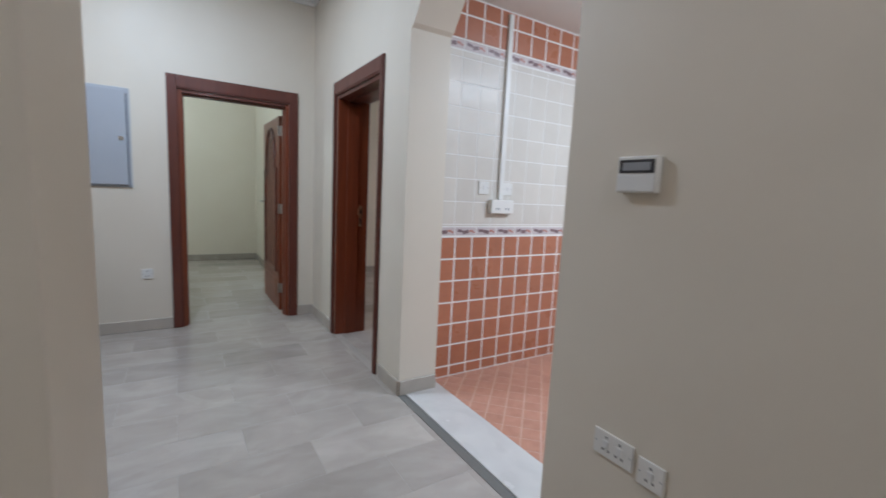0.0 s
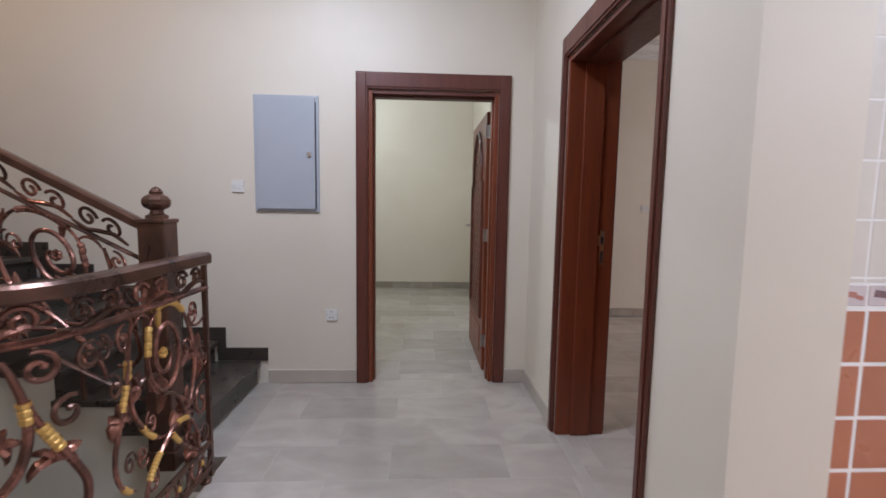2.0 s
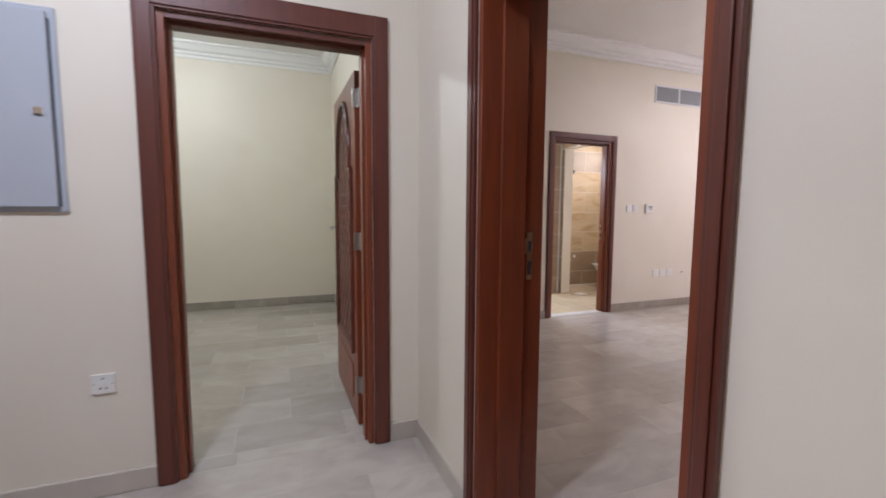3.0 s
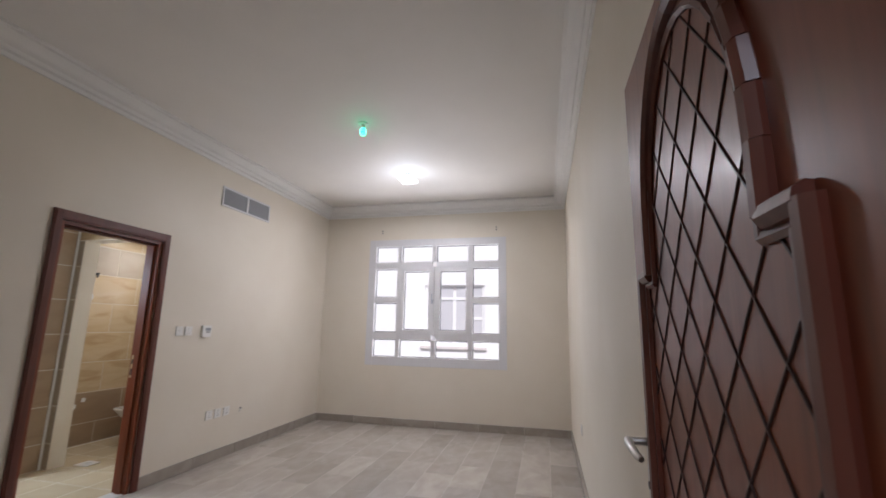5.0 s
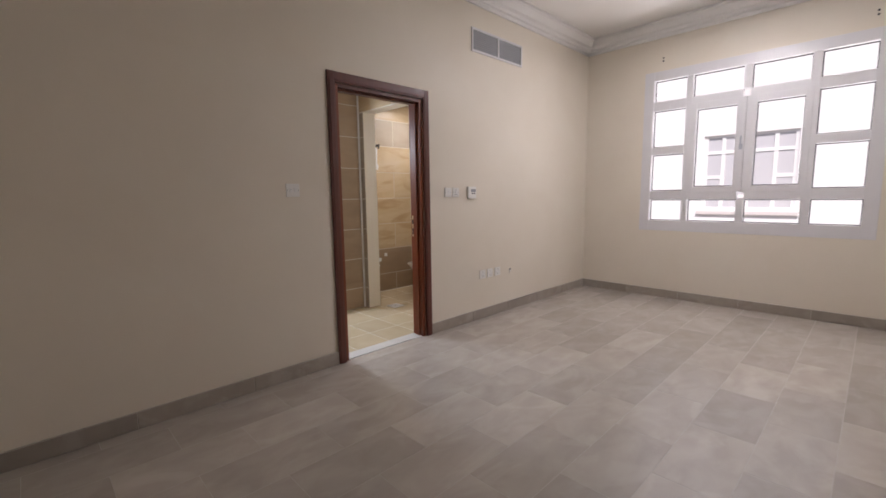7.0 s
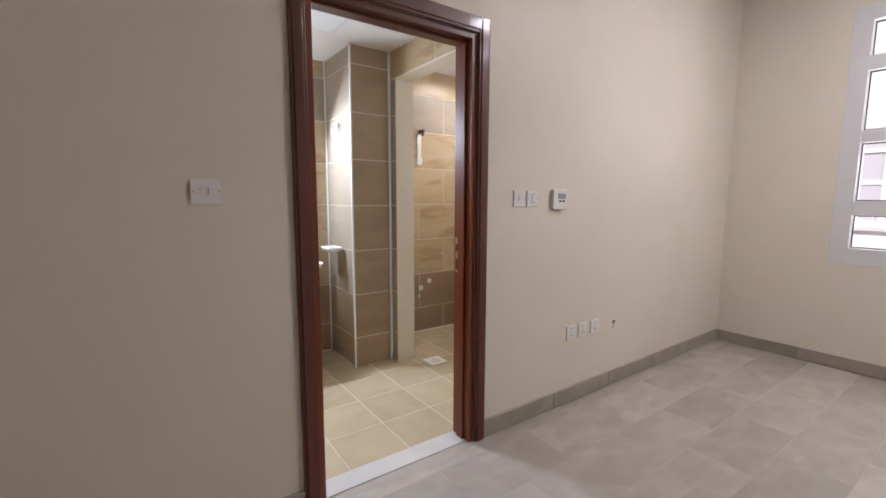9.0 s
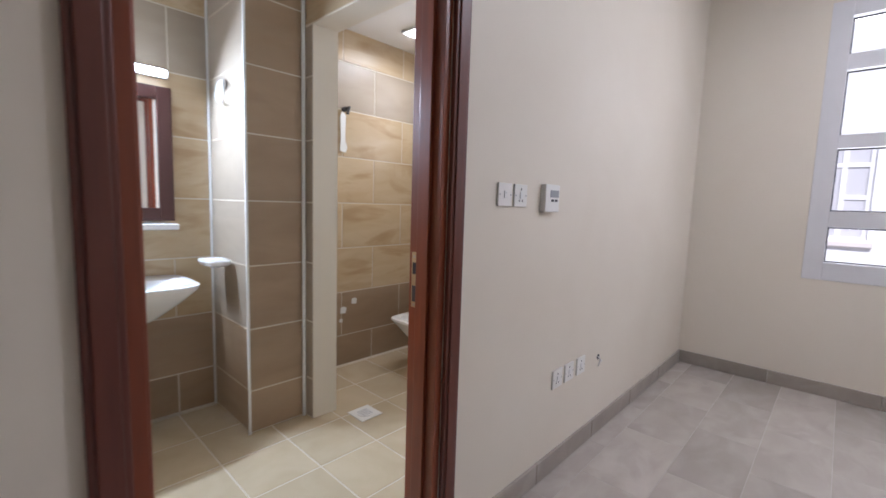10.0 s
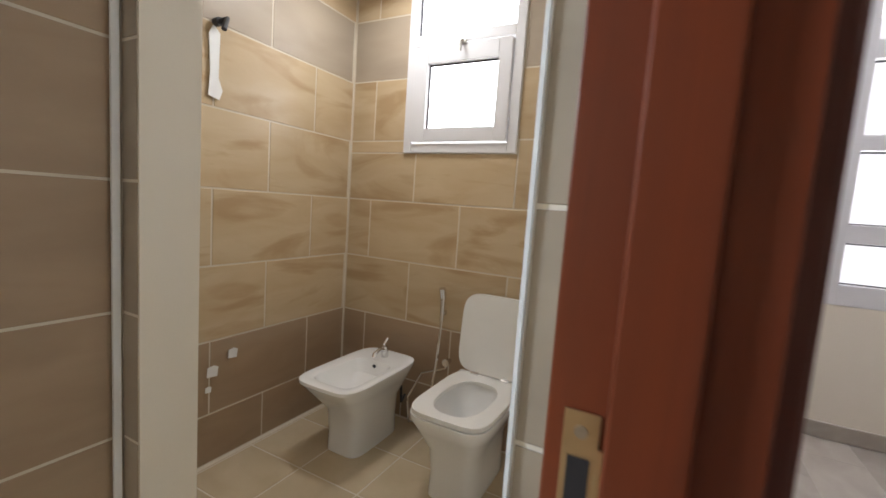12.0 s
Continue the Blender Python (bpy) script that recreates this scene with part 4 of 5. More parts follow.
vent = thing("air_vent", "grey louvred air-conditioning vent high on the wall", "vent")
part("vent_frame", boxes((-0.41, -0.11, 0.0005, 0.41, -0.09, 0.014, 0.002), (-0.41, 0.09, 0.0005, 0.41, 0.11, 0.014, 0.002), (-0.41, -0.0895, 0.0005, -0.39, 0.0895, 0.014, 0.002), (0.39, -0.0895, 0.0005, 0.41, 0.0895, 0.014, 0.002), (-0.012, -0.0895, 0.0005, 0.012, 0.0895, 0.014, 0.002)), alu, vent)
part("backing", boxes((-0.39, -0.09, 0.0006, 0.39, 0.09, 0.002)), plastic_dark, vent)
for side in (-1, 1):
    for k in range(10):
        bm = bmesh.new()
        z = -0.081 + k * 0.018
        x0, x1 = (-0.389, -0.013) if side < 0 else (0.013, 0.389)
        loft(bm, [[(x, z - 0.004, 0.003), (x, z + 0.005, 0.011), (x, z + 0.0065, 0.011), (x, z - 0.0025, 0.003)] for x in (x0, x1)])
        part("slat", bm, plastic_grey, vent)
vent.matrix_world = plate_frame("y-", BN, 5.572, 2.775, 0, 0)

cable = thing("cable_stub", "small cut cable end in a chipped wall hole", "cable")
bm = bmesh.new()
cyl(bm, (0, 0, 0.0005), (0, 0, 0.002), 0.016, n=10)
part("hole", bm, plastic_dark, cable)
bm = bmesh.new()
tube(bm, [(0, 0, 0.001), (-0.02, -0.01, 0.03), (-0.05, 0.005, 0.035), (-0.06, -0.03, 0.03)], 0.004, 6)
part("wire", bm, plastic, cable)
cable.matrix_world = plate_frame("y-", BN, 5.80, 0.455, 0, 0)

# ---------------------------------------------------------------- bedroom lamps and window
bl = thing("ceiling_lamp", "lit white compact bulb in a ceiling holder", "lamp", (6.1, 4.64, H))
bm = bmesh.new()
lathe(bm, [(0.05, -0.001), (0.05, -0.012), (0.028, -0.018), (0.026, -0.06)], (0, 0, 0), 16)
part("holder", bm, plastic, bl)
bm = bmesh.new()
for k in range(4):
    a = radians(45 + 90 * k)
    c, s = math.cos(a), math.sin(a)
    tube(bm, [(0.022 * c, 0.022 * s, -0.06), (0.05 * c, 0.05 * s, -0.07), (0.12 * c, 0.12 * s, -0.085), (0.125 * c, 0.125 * s, -0.10), (0.03 * c, 0.03 * s, -0.12)], 0.014, 8)
cyl(bm, (0, 0, -0.06), (0, 0, -0.15), 0.026, 0.02, 12)
part("bulb_tubes", bm, lamp_white, bl, "glowing white tubes", True)
gl = thing("indicator_lamp", "small glowing green lamp hanging from a ceiling holder", "lamp", (4.80, 4.655, H))
bm = bmesh.new()
lathe(bm, [(0.045, -0.001), (0.045, -0.012), (0.02, -0.02), (0.018, -0.05)], (0, 0, 0), 14)
part("holder", bm, plastic, gl)
bm = bmesh.new()
lathe(bm, [(0.012, -0.05), (0.024, -0.065), (0.028, -0.09), (0.02, -0.115), (0.006, -0.122)], (0, 0, 0), 14)
part("bulb", bm, lamp_green, gl, "glowing green bulb", True)

WY0, WY1, WZ0, WZ1 = 3.60, 5.68, 0.86, 2.70
win = thing("window_1", "white aluminium window of fourteen panes in the bedroom wall", "window", kind="structure")
X0, X1 = BE - 0.006, 7.60
cols = [(3.69, 4.07), (4.14, 4.62), (4.69, 5.17), (5.235, 5.59)]
rows = [(0.955, 1.205), (1.315, 1.745), (1.835, 2.265), (2.37, 2.615)]
for a, b in ((WY0 - 0.02, 3.69), (5.59, WY1 + 0.02)):
    part("window_frame", boxes((X0, a, WZ0 - 0.03, X1, b, WZ1 + 0.02, 0.004)), alu, win)
for a, b in ((WZ0 - 0.03, 0.955), (2.615, WZ1 + 0.02)):
    part("window_frame", boxes((X0 + 0.001, 3.69, a, X1 - 0.001, 5.59, b, 0.004)), alu, win)
for a, b in ((4.07, 4.14), (5.17, 5.235)):
    part("mullion", boxes((X0 + 0.010, a, 0.955, X1 - 0.002, b, 2.615, 0.004)), alu, win)
part("mullion", boxes((X0 + 0.010, 4.62, 2.37, X1 - 0.002, 4.69, 2.615, 0.004), (X0 + 0.010, 4.62, 0.955, X1 - 0.002, 4.69, 1.205, 0.004)), alu, win)
for ci, (a, b) in enumerate(cols):
    zs = ((1.205, 1.315), (1.745, 1.835), (2.265, 2.37)) if ci in (0, 3) else ((1.205, 1.29), (2.285, 2.37))
    for z0, z1 in zs:
        part("transom", boxes((X0 + 0.012, a, z0, X1 - 0.003, b, z1, 0.004)), alu, win)


def pane(parent, x, a, b, z0, z1):
    g = part("gasket", boxes((x - 0.004, a, z0, x + 0.004, a + 0.008, z1), (x - 0.004, b - 0.008, z0, x + 0.004, b, z1), (x - 0.004, a + 0.008, z0, x + 0.004, b - 0.008, z0 + 0.008), (x - 0.004, a + 0.008, z1 - 0.010, x + 0.004, b - 0.008, z1)), gasket, parent, "dark rubber gasket")
    p = part("pane", boxes((x - 0.002, a + 0.0085, z0 + 0.0085, x + 0.002, b - 0.0085, z1 - 0.0105)), glass_m, parent)
    p.visible_shadow = False


for ci in (0, 3):
    for r in rows:
        pane(win, 7.575, *cols[ci], *r)
for ci in (1, 2):
    pane(win, 7.575, *cols[ci], *rows[0])
    pane(win, 7.575, *cols[ci], *rows[3])
for a, p, q, b in ((4.11, 4.17, 4.56, 4.644), (4.650, 4.73, 5.12, 5.19)):
    z0, z1 = 1.285, 2.293
    sash = part("sash", boxes((X0 + 0.004, a, z0, X1 - 0.012, p, z1, 0.004), (X0 + 0.004, q, z0, X1 - 0.012, b, z1, 0.004), (X0 + 0.005, p, z0, X1 - 0.013, q, z0 + 0.07, 0.004), (X0 + 0.005, p, z1 - 0.07, X1 - 0.013, q, z1, 0.004)), alu, win, "white aluminium casement")
    pane(sash, 7.57, p, q, z0 + 0.07, z1 - 0.07)
bm = bmesh.new()
box(bm, X0 - 0.016, 4.66, 1.74, X0 + 0.004, 4.69, 1.80, 0.003)
tube(bm, [(X0 - 0.016, 4.675, 1.78), (X0 - 0.035, 4.675, 1.79), (X0 - 0.03, 4.675, 1.88)], 0.008, 8)
part("window_handle", bm, steel_grey, win, "grey casement handle", True)
for y in (3.72, 5.50):
    hk = thing("curtain_hook", "small dark curtain bracket screws above the window", "bracket", (BE, y, 2.83), "curtain screws")
    for dz in (0.0, 0.035):
        bm = bmesh.new()
        cyl(bm, (-0.012, 0, dz), (-0.0005, 0, dz), 0.009, n=8)
        part("screw", bm, plastic_dark, hk)

# ---------------------------------------------------------------- kitchen fittings
KF = KY - 0.0012
cond = thing("cable_conduit", "white plastic cable conduit running down the tiled wall", "conduit")
part("channel", boxes((-0.020, 0.055, 0.0005, 0.020, 1.36, 0.022, 0.003)), plastic, cond)
kb = part("socket_box", boxes((-0.10, -0.048, 0.0005, 0.11, 0.052, 0.045, 0.004)), plastic, cond)
for k in range(2):
    part("pin_hole", boxes((-0.06 + k * 0.09, -0.022, 0.045, -0.05 + k * 0.09, -0.005, 0.0458)), plastic_grey, kb)
    part("pin_hole", boxes((-0.035 + k * 0.09, -0.022, 0.045, -0.025 + k * 0.09, -0.005, 0.0458)), plastic_grey, kb)
cond.matrix_world = plate_frame("y-", KF, 2.215, 1.262, 0, 0)
switch("light_switch", "white plastic switch on the kitchen tiles", plate_frame("y-", KF, 2.062, 1.397, 0, 0), 0.09, 0.09, 1, group="kitchen switches")
switch("light_switch", "white plastic blank switch on the kitchen tiles", plate_frame("y-", KF, 2.285, 1.397, 0, 0), 0.09, 0.09, 1, group="kitchen switches")

# ---------------------------------------------------------------- bathroom things
bw = thing("window_2", "small white aluminium top-hung bathroom window", "window", kind="structure")
A, B, C, D = 7.225, 7.89, 1.54, 2.45
WX = 6.205
for a, b in ((A, A + 0.05), (B - 0.05, B)):
    part("window_frame", boxes((WX, a, C, WX + 0.06, b, D, 0.004)), alu, bw)
for a, b in ((C, C + 0.05), (D - 0.05, D), (2.11, 2.165)):
    part("window_frame", boxes((WX + 0.001, A + 0.05, a, WX + 0.059, B - 0.05, b, 0.004)), alu, bw)
sash = part("sash", boxes((WX - 0.012, A + 0.055, 1.60, WX + 0.04, A + 0.125, 2.10, 0.004), (WX - 0.012, B - 0.135, 1.60, WX + 0.04, B - 0.055, 2.10, 0.004), (WX - 0.011, A + 0.125, 1.60, WX + 0.039, B - 0.135, 1.67, 0.004), (WX - 0.011, A + 0.125, 2.01, WX + 0.039, B - 0.135, 2.10, 0.004)), alu, bw, "white aluminium sash")
pane(sash, WX + 0.02, A + 0.125, B - 0.135, 1.67, 2.01)
pane(bw, WX + 0.035, A + 0.05, B - 0.05, 2.165, D - 0.05)
bm = bmesh.new()
box(bm, WX - 0.02, 7.53, 2.09, WX - 0.012, 7.57, 2.12, 0.002)
tube(bm, [(WX - 0.02, 7.55, 2.11), (WX - 0.04, 7.55, 2.10), (WX - 0.04, 7.55, 2.05)], 0.006, 8)
part("window_handle", bm, steel, bw, "small steel catch", True)
part("vent_fan", boxes((WX - 0.015, 7.44, 2.28, WX + 0.03, 7.66, D - 0.002, 0.006)), plastic, bw, "white fan housing in the pane")

pan_light = thing("ceiling_light", "square lit ceiling light panel over the toilet", "lamp", (5.80, 7.82, 2.53))
part("frame", boxes((-0.17, -0.17, -0.02, 0.17, 0.17, -0.001, 0.004)), trimw, pan_light)
part("diffuser", boxes((-0.155, -0.155, -0.025, 0.155, 0.155, -0.0205, 0.002)), lamp_panel, pan_light, "glowing white diffuser")
hatch = thing("ceiling_hatch", "white framed access hatch in the bathroom ceiling", "hatch", (3.95, 7.35, 2.43))
part("hatch_frame", boxes((-0.3, -0.3, -0.012, 0.3, 0.3, -0.001, 0.004)), alu, hatch)
part("hatch_panel", boxes((-0.26, -0.26, -0.018, 0.26, 0.26, -0.0125, 0.003)), trimw, hatch)

MY = 8.268
mirror = thing("bathroom_mirror", "rectangular mirror in a dark mahogany frame over the basin", "mirror", (3.925, MY, 1.5))
part("mirror_glass", boxes((-0.22, -0.012, -0.30, 0.22, -0.006, 0.30)), mirror_m, mirror, "clear mirror glass")
for a, b, c, d in ((-0.29, -0.36, -0.22, 0.36), (0.22, -0.36, 0.29, 0.36), (-0.22, -0.36, 0.22, -0.29), (-0.22, 0.29, 0.22, 0.36)):
    part("frame_side", boxes((a, -0.026, b, c, -0.001, d, 0.005)), dark_brown_m, mirror)
tl = thing("mirror_light", "lit white tube light over the mirror", "lamp", (3.90, MY, 1.91))
part("housing", boxes((-0.30, -0.05, -0.005, 0.30, -0.001, 0.035, 0.005)), plastic, tl)
bm = bmesh.new()
cyl(bm, (-0.28, -0.065, 0.01), (0.28, -0.065, 0.01), 0.02, n=14)
part("tube", bm, lamp_tube, tl, "glowing tube", True)
shelf = thing("mirror_shelf", "white ceramic shelf under the mirror", "shelf", (3.92, MY, 1.095))
part("shelf_board", boxes((-0.29, -0.12, 0, 0.29, -0.001, 0.034, 0.008)), ceramic, shelf)

basin = thing("washbasin", "white ceramic pedestal washbasin", "washbasin", (3.91, MY, 0))
bm = bmesh.new()


def rr(cx, cy, a, b, z, p=5.0, n=40):
    out = []
    for k in range(n):
        t = 2 * math.pi * k / n
        c, s = math.cos(t), math.sin(t)
        out.append((cx + a * math.copysign(abs(c) ** (2 / p), c), cy + b * math.copysign(abs(s) ** (2 / p), s), z))
    return out


loft(bm, [rr(0, -0.16, 0.09, 0.10, 0.62), rr(0, -0.18, 0.15, 0.14, 0.66), rr(0, -0.215, 0.255, 0.19, 0.75), rr(0, -0.235, 0.315, 0.225, 0.815), rr(0, -0.235, 0.32, 0.23, 0.835), rr(0, -0.235, 0.305, 0.215, 0.84), rr(0, -0.25, 0.25, 0.15, 0.825), rr(0, -0.25, 0.2, 0.11, 0.76), rr(0, -0.25, 0.08, 0.05, 0.72)])
part("bowl", bm, ceramic, basin, smooth=True)
bm = bmesh.new()
loft(bm, [rr(0, -0.16, 0.10, 0.10, 0.001), rr(0, -0.16, 0.085, 0.085, 0.08), rr(0, -0.16, 0.075, 0.08, 0.45), rr(0, -0.16, 0.095, 0.10, 0.655)])
part("pedestal", bm, ceramic, basin, smooth=True)
bm = bmesh.new()
cyl(bm, (0, -0.06, 0.83), (0, -0.06, 0.90), 0.02, 0.017, 14)
tube(bm, [(0, -0.06, 0.89), (0, -0.10, 0.92), (0, -0.16, 0.91), (0, -0.165, 0.895)], 0.012, 10)
part("tap", bm, chrome, basin, "chrome mixer tap", True)

soap = thing("soap_dish", "white ceramic soap dish on the tiled pillar", "soap dish", (4.408, 8.02, 0.92))
bm = bmesh.new()
loft(bm, [rr(-0.055, 0, 0.040, 0.055, -0.022), rr(-0.066, 0, 0.064, 0.080, -0.008), rr(-0.070, 0, 0.069, 0.086, 0.010), rr(-0.070, 0, 0.064, 0.080, 0.020), rr(-0.068, 0, 0.052, 0.066, 0.021), rr(-0.066, 0, 0.044, 0.056, 0.008)])
part("dish", bm, ceramic, soap, smooth=True)
hook = thing("towel_ring", "white round towel ring on the tiled pillar", "towel ring", (4.408, 8.02, 1.85))
bm = bmesh.new()
lathe(bm, [(0.028, 0.0), (0.028, 0.01), (0.016, 0.016)], (0, 0, 0), 16)
bmesh.ops.transform(bm, matrix=pose(0, 0, 0.035, 0, -90, 0), verts=bm.verts)
part("base", bm, ceramic, hook, smooth=True)
bm = bmesh.new()
tube(bm, [(-0.022, 0.055 * math.sin(a), -0.008 + 0.055 * math.cos(a)) for a in [2 * math.pi * k / 24 for k in range(25)]], 0.0065, 8)
part("ring", bm, ceramic, hook, smooth=True)

bid = thing("bidet", "white ceramic bidet with a chrome mixer tap", "bidet", (6.19, 7.84, 0))
bm = bmesh.new()
loft(bm, [rr(-0.28, 0, 0.19, 0.105, 0.001), rr(-0.28, 0, 0.188, 0.103, 0.10), rr(-0.285, 0, 0.195, 0.11, 0.22), rr(-0.31, 0, 0.26, 0.155, 0.32), rr(-0.325, 0, 0.305, 0.18, 0.385), rr(-0.325, 0, 0.305, 0.18, 0.40), rr(-0.325, 0, 0.29, 0.165, 0.405), rr(-0.38, 0, 0.185, 0.125, 0.395), rr(-0.38, 0, 0.15, 0.095, 0.33), rr(-0.38, 0, 0.06, 0.04, 0.30)])
part("bowl", bm, ceramic, bid, smooth=True)
bm = bmesh.new()
cyl(bm, (-0.12, 0, 0.40), (-0.12, 0, 0.46), 0.02, 0.018, 14)
tube(bm, [(-0.12, 0, 0.44), (-0.17, 0, 0.455), (-0.215, 0, 0.44), (-0.22, 0, 0.425)], 0.011, 10)
tube(bm, [(-0.12, 0, 0.46), (-0.13, 0, 0.475), (-0.10, 0, 0.50)], 0.008, 8)
part("tap", bm, chrome, bid, "chrome mixer tap", True)
bm = bmesh.new()
cyl(bm, (-0.215, 0, 0.372), (-0.2085, 0, 0.374), 0.010, n=12)
part("overflow", bm, plastic_dark, bid, "dark overflow hole")
bm = bmesh.new()
tube(bm, [(-0.10, -0.06, 0.28), (-0.04, -0.07, 0.22), (-0.06, -0.09, 0.14), (-0.01, -0.08, 0.16)], 0.008, 8)
part("supply_hose", bm, plastic_dark, bid, "dark supply hose")

wc = thing("toilet", "white ceramic toilet with its seat lid raised", "toilet", (6.19, 7.23, 0))
bm = bmesh.new()
loft(bm, [rr(-0.27, 0, 0.22, 0.115, 0.001), rr(-0.27, 0, 0.215, 0.112, 0.10), rr(-0.28, 0, 0.22, 0.12, 0.22), rr(-0.30, 0, 0.26, 0.165, 0.32), rr(-0.31, 0, 0.285, 0.185, 0.375), rr(-0.31, 0, 0.285, 0.185, 0.395), rr(-0.34, 0, 0.20, 0.125, 0.396, 2.6), rr(-0.34, 0, 0.16, 0.10, 0.32, 2.4), rr(-0.33, 0, 0.09, 0.06, 0.24, 2.2)])
part("bowl", bm, ceramic, wc, smooth=True)
bm = bmesh.new()
n = 36
o0, o1 = rr(-0.32, 0, 0.27, 0.18, 0.399), rr(-0.32, 0, 0.27, 0.18, 0.418)
i1, i0 = rr(-0.345, 0, 0.19, 0.115, 0.418, 2.6), rr(-0.345, 0, 0.19, 0.115, 0.399, 2.6)
loft(bm, [o0, o1, i1, i0, o0], False)
bmesh.ops.remove_doubles(bm, verts=bm.verts, dist=1e-5)
part("seat", bm, plastic, wc, "white plastic seat ring", True)
bm = bmesh.new()
ring = rr(0, 0, 0.20, 0.185, 0)
loft(bm, [[(-0.075 + q + 0.10 * (v + 0.2) / 0.4 * 0.45, y, 0.625 + v) for v, y, _ in ring] for q in (0, 0.016)])
part("lid", bm, plastic, wc, "raised white plastic lid", True)
bm = bmesh.new()
for y in (-0.08, 0.08):
    cyl(bm, (-0.075, y - 0.02, 0.42), (-0.075, y + 0.02, 0.42), 0.012, n=10)
part("hinge", bm, chrome, wc)
part("cistern", boxes((-0.055, -0.19, 0.36, -0.002, 0.19, 0.40, 0.01)), ceramic, wc)

spray = thing("bidet_spray", "chrome hand spray with hose on the tiled wall", "hand spray", (6.20, 7.55, 0.62))
bm = bmesh.new()
cyl(bm, (-0.03, 0, 0.02), (-0.03, 0, 0.15), 0.011, 0.014, 12)
cyl(bm, (-0.03, 0, 0.15), (-0.045, 0, 0.20), 0.016, 0.018, 12)
part("spray_head", bm, chrome, spray, smooth=True)
part("holder", boxes((-0.03, -0.015, 0.05, -0.001, 0.015, 0.075, 0.004)), chrome, spray)
bm = bmesh.new()
tube(bm, [(-0.03, 0, 0.02), (-0.035, 0.01, -0.2), (-0.05, 0.03, -0.42), (-0.07, 0.07, -0.56), (-0.06, 0.15, -0.585), (-0.05, 0.17, -0.45), (-0.03, 0.10, -0.30), (-0.03, -0.04, -0.24), (-0.02, -0.05, -0.22)], 0.007, 8)
part("hose", bm, chrome, spray, "chrome hose hanging to the floor", True)
bm = bmesh.new()
cyl(bm, (-0.04, -0.05, -0.2), (-0.001, -0.05, -0.2), 0.014, n=12)
cyl(bm, (-0.05, -0.05, -0.2), (-0.04, -0.05, -0.2), 0.022, n=8)
part("valve", bm, chrome, spray, smooth=True)

sb = thing("shower_bracket", "dark shower bracket above a bare plaster patch", "bracket", (5.33, 8.27, 1.95))
bm = bmesh.new()
cyl(bm, (0, -0.001, 0), (0, -0.03, 0), 0.018, n=12)
tube(bm, [(0, -0.03, 0), (0.01, -0.06, 0.01), (-0.01, -0.07, -0.04)], 0.011, 8)
part("bracket", bm, plastic_dark, sb, smooth=True)
bm = bmesh.new()
loft(bm, [[(x, y, z) for x, z in ((-0.03, -0.30), (0.02, -0.31), (0.035, -0.27), (0.015, -0.22), (0.02, -0.04), (-0.01, -0.01), (-0.03, -0.05), (-0.022, -0.2))] for y in (-0.0005, -0.0028)])
part("plaster_patch", bm, trimw, sb, "white plaster patch")
for x, z, w in ((5.44, 0.50, 0.05), (5.34, 0.44, 0.055), (5.32, 0.36, 0.03)):
    fx = thing("plaster_patch", "small white filler patch on the tiles", "patch", (x, 8.27, z), "filler patches")
    bm = bmesh.new()
    loft(bm, [[(a * w, y, b * w) for a, b in ((-0.5, -0.4), (0.4, -0.5), (0.5, 0.3), (0.1, 0.5), (-0.45, 0.4))] for y in (-0.0005, -0.0025)])
    part("filler", bm, trimw, fx)

dr = thing("floor_drain", "square white plastic floor drain cover", "drain", (5.0, 7.52, 0))
bm = bmesh.new()
box(bm, -0.075, -0.075, 0.0008, 0.075, 0.075, 0.006, 0.002)
part("drain_frame", bm, plastic, dr)
bm = bmesh.new()
cyl(bm, (0, 0, 0.006), (0, 0, 0.0085), 0.05, n=24)
grate = part("grate", bm, trimw, dr)
for k in range(5):
    part("slot", boxes((-0.035, -0.03 + k * 0.015 - 0.002, 0.0085, 0.035, -0.03 + k * 0.015 + 0.002, 0.0089)), plastic_grey, grate)

# white corner strips of the tiled pillar and portal
solid("trim_tile_edges", boxes((4.404, 7.750, 0.0, 4.416, 7.762, 2.43), (4.716, 7.745, 0.0, 4.7335, 7.7535, 2.43), (4.404, 8.258, 0.0, 4.412, 8.27, 2.43), (4.733, 6.683, 0.0, 4.7445, 6.6895, 2.22)), trimw, "white plastic strips along tile corners", "trim")

# ---------------------------------------------------------------- the building across the yard
build = thing("apartment_building", "pale plastered villa across the yard with white-framed windows", "building", (16.3, 6.2, -3.5))
FW, FD = 1.08, 0.14            # half a window's width, depth of its recess
holes_y = (-7.0, 0.0, 7.0)
rects = [(-16, 0.0, 18, 11.0)]
for y in holes_y:
    for z in (0.85, 4.28):
        rects = cut(rects, (y - FW, z, y + FW, z + 2.1))
bm = bmesh.new()
for a, b, c, d in rects:
    box(bm, 0, a, b, FD, c, d)
bmesh.ops.remove_doubles(bm, verts=bm.verts, dist=1e-5)
part("wall", bm, facade_m, build)
part("wall", boxes((FD + 0.01, -16, 0, 6, 18, 11)), facade_m, build)
part("cornice", boxes((-0.25, -16, 10.6, -0.001, 18, 11.0)), facade_m, build)
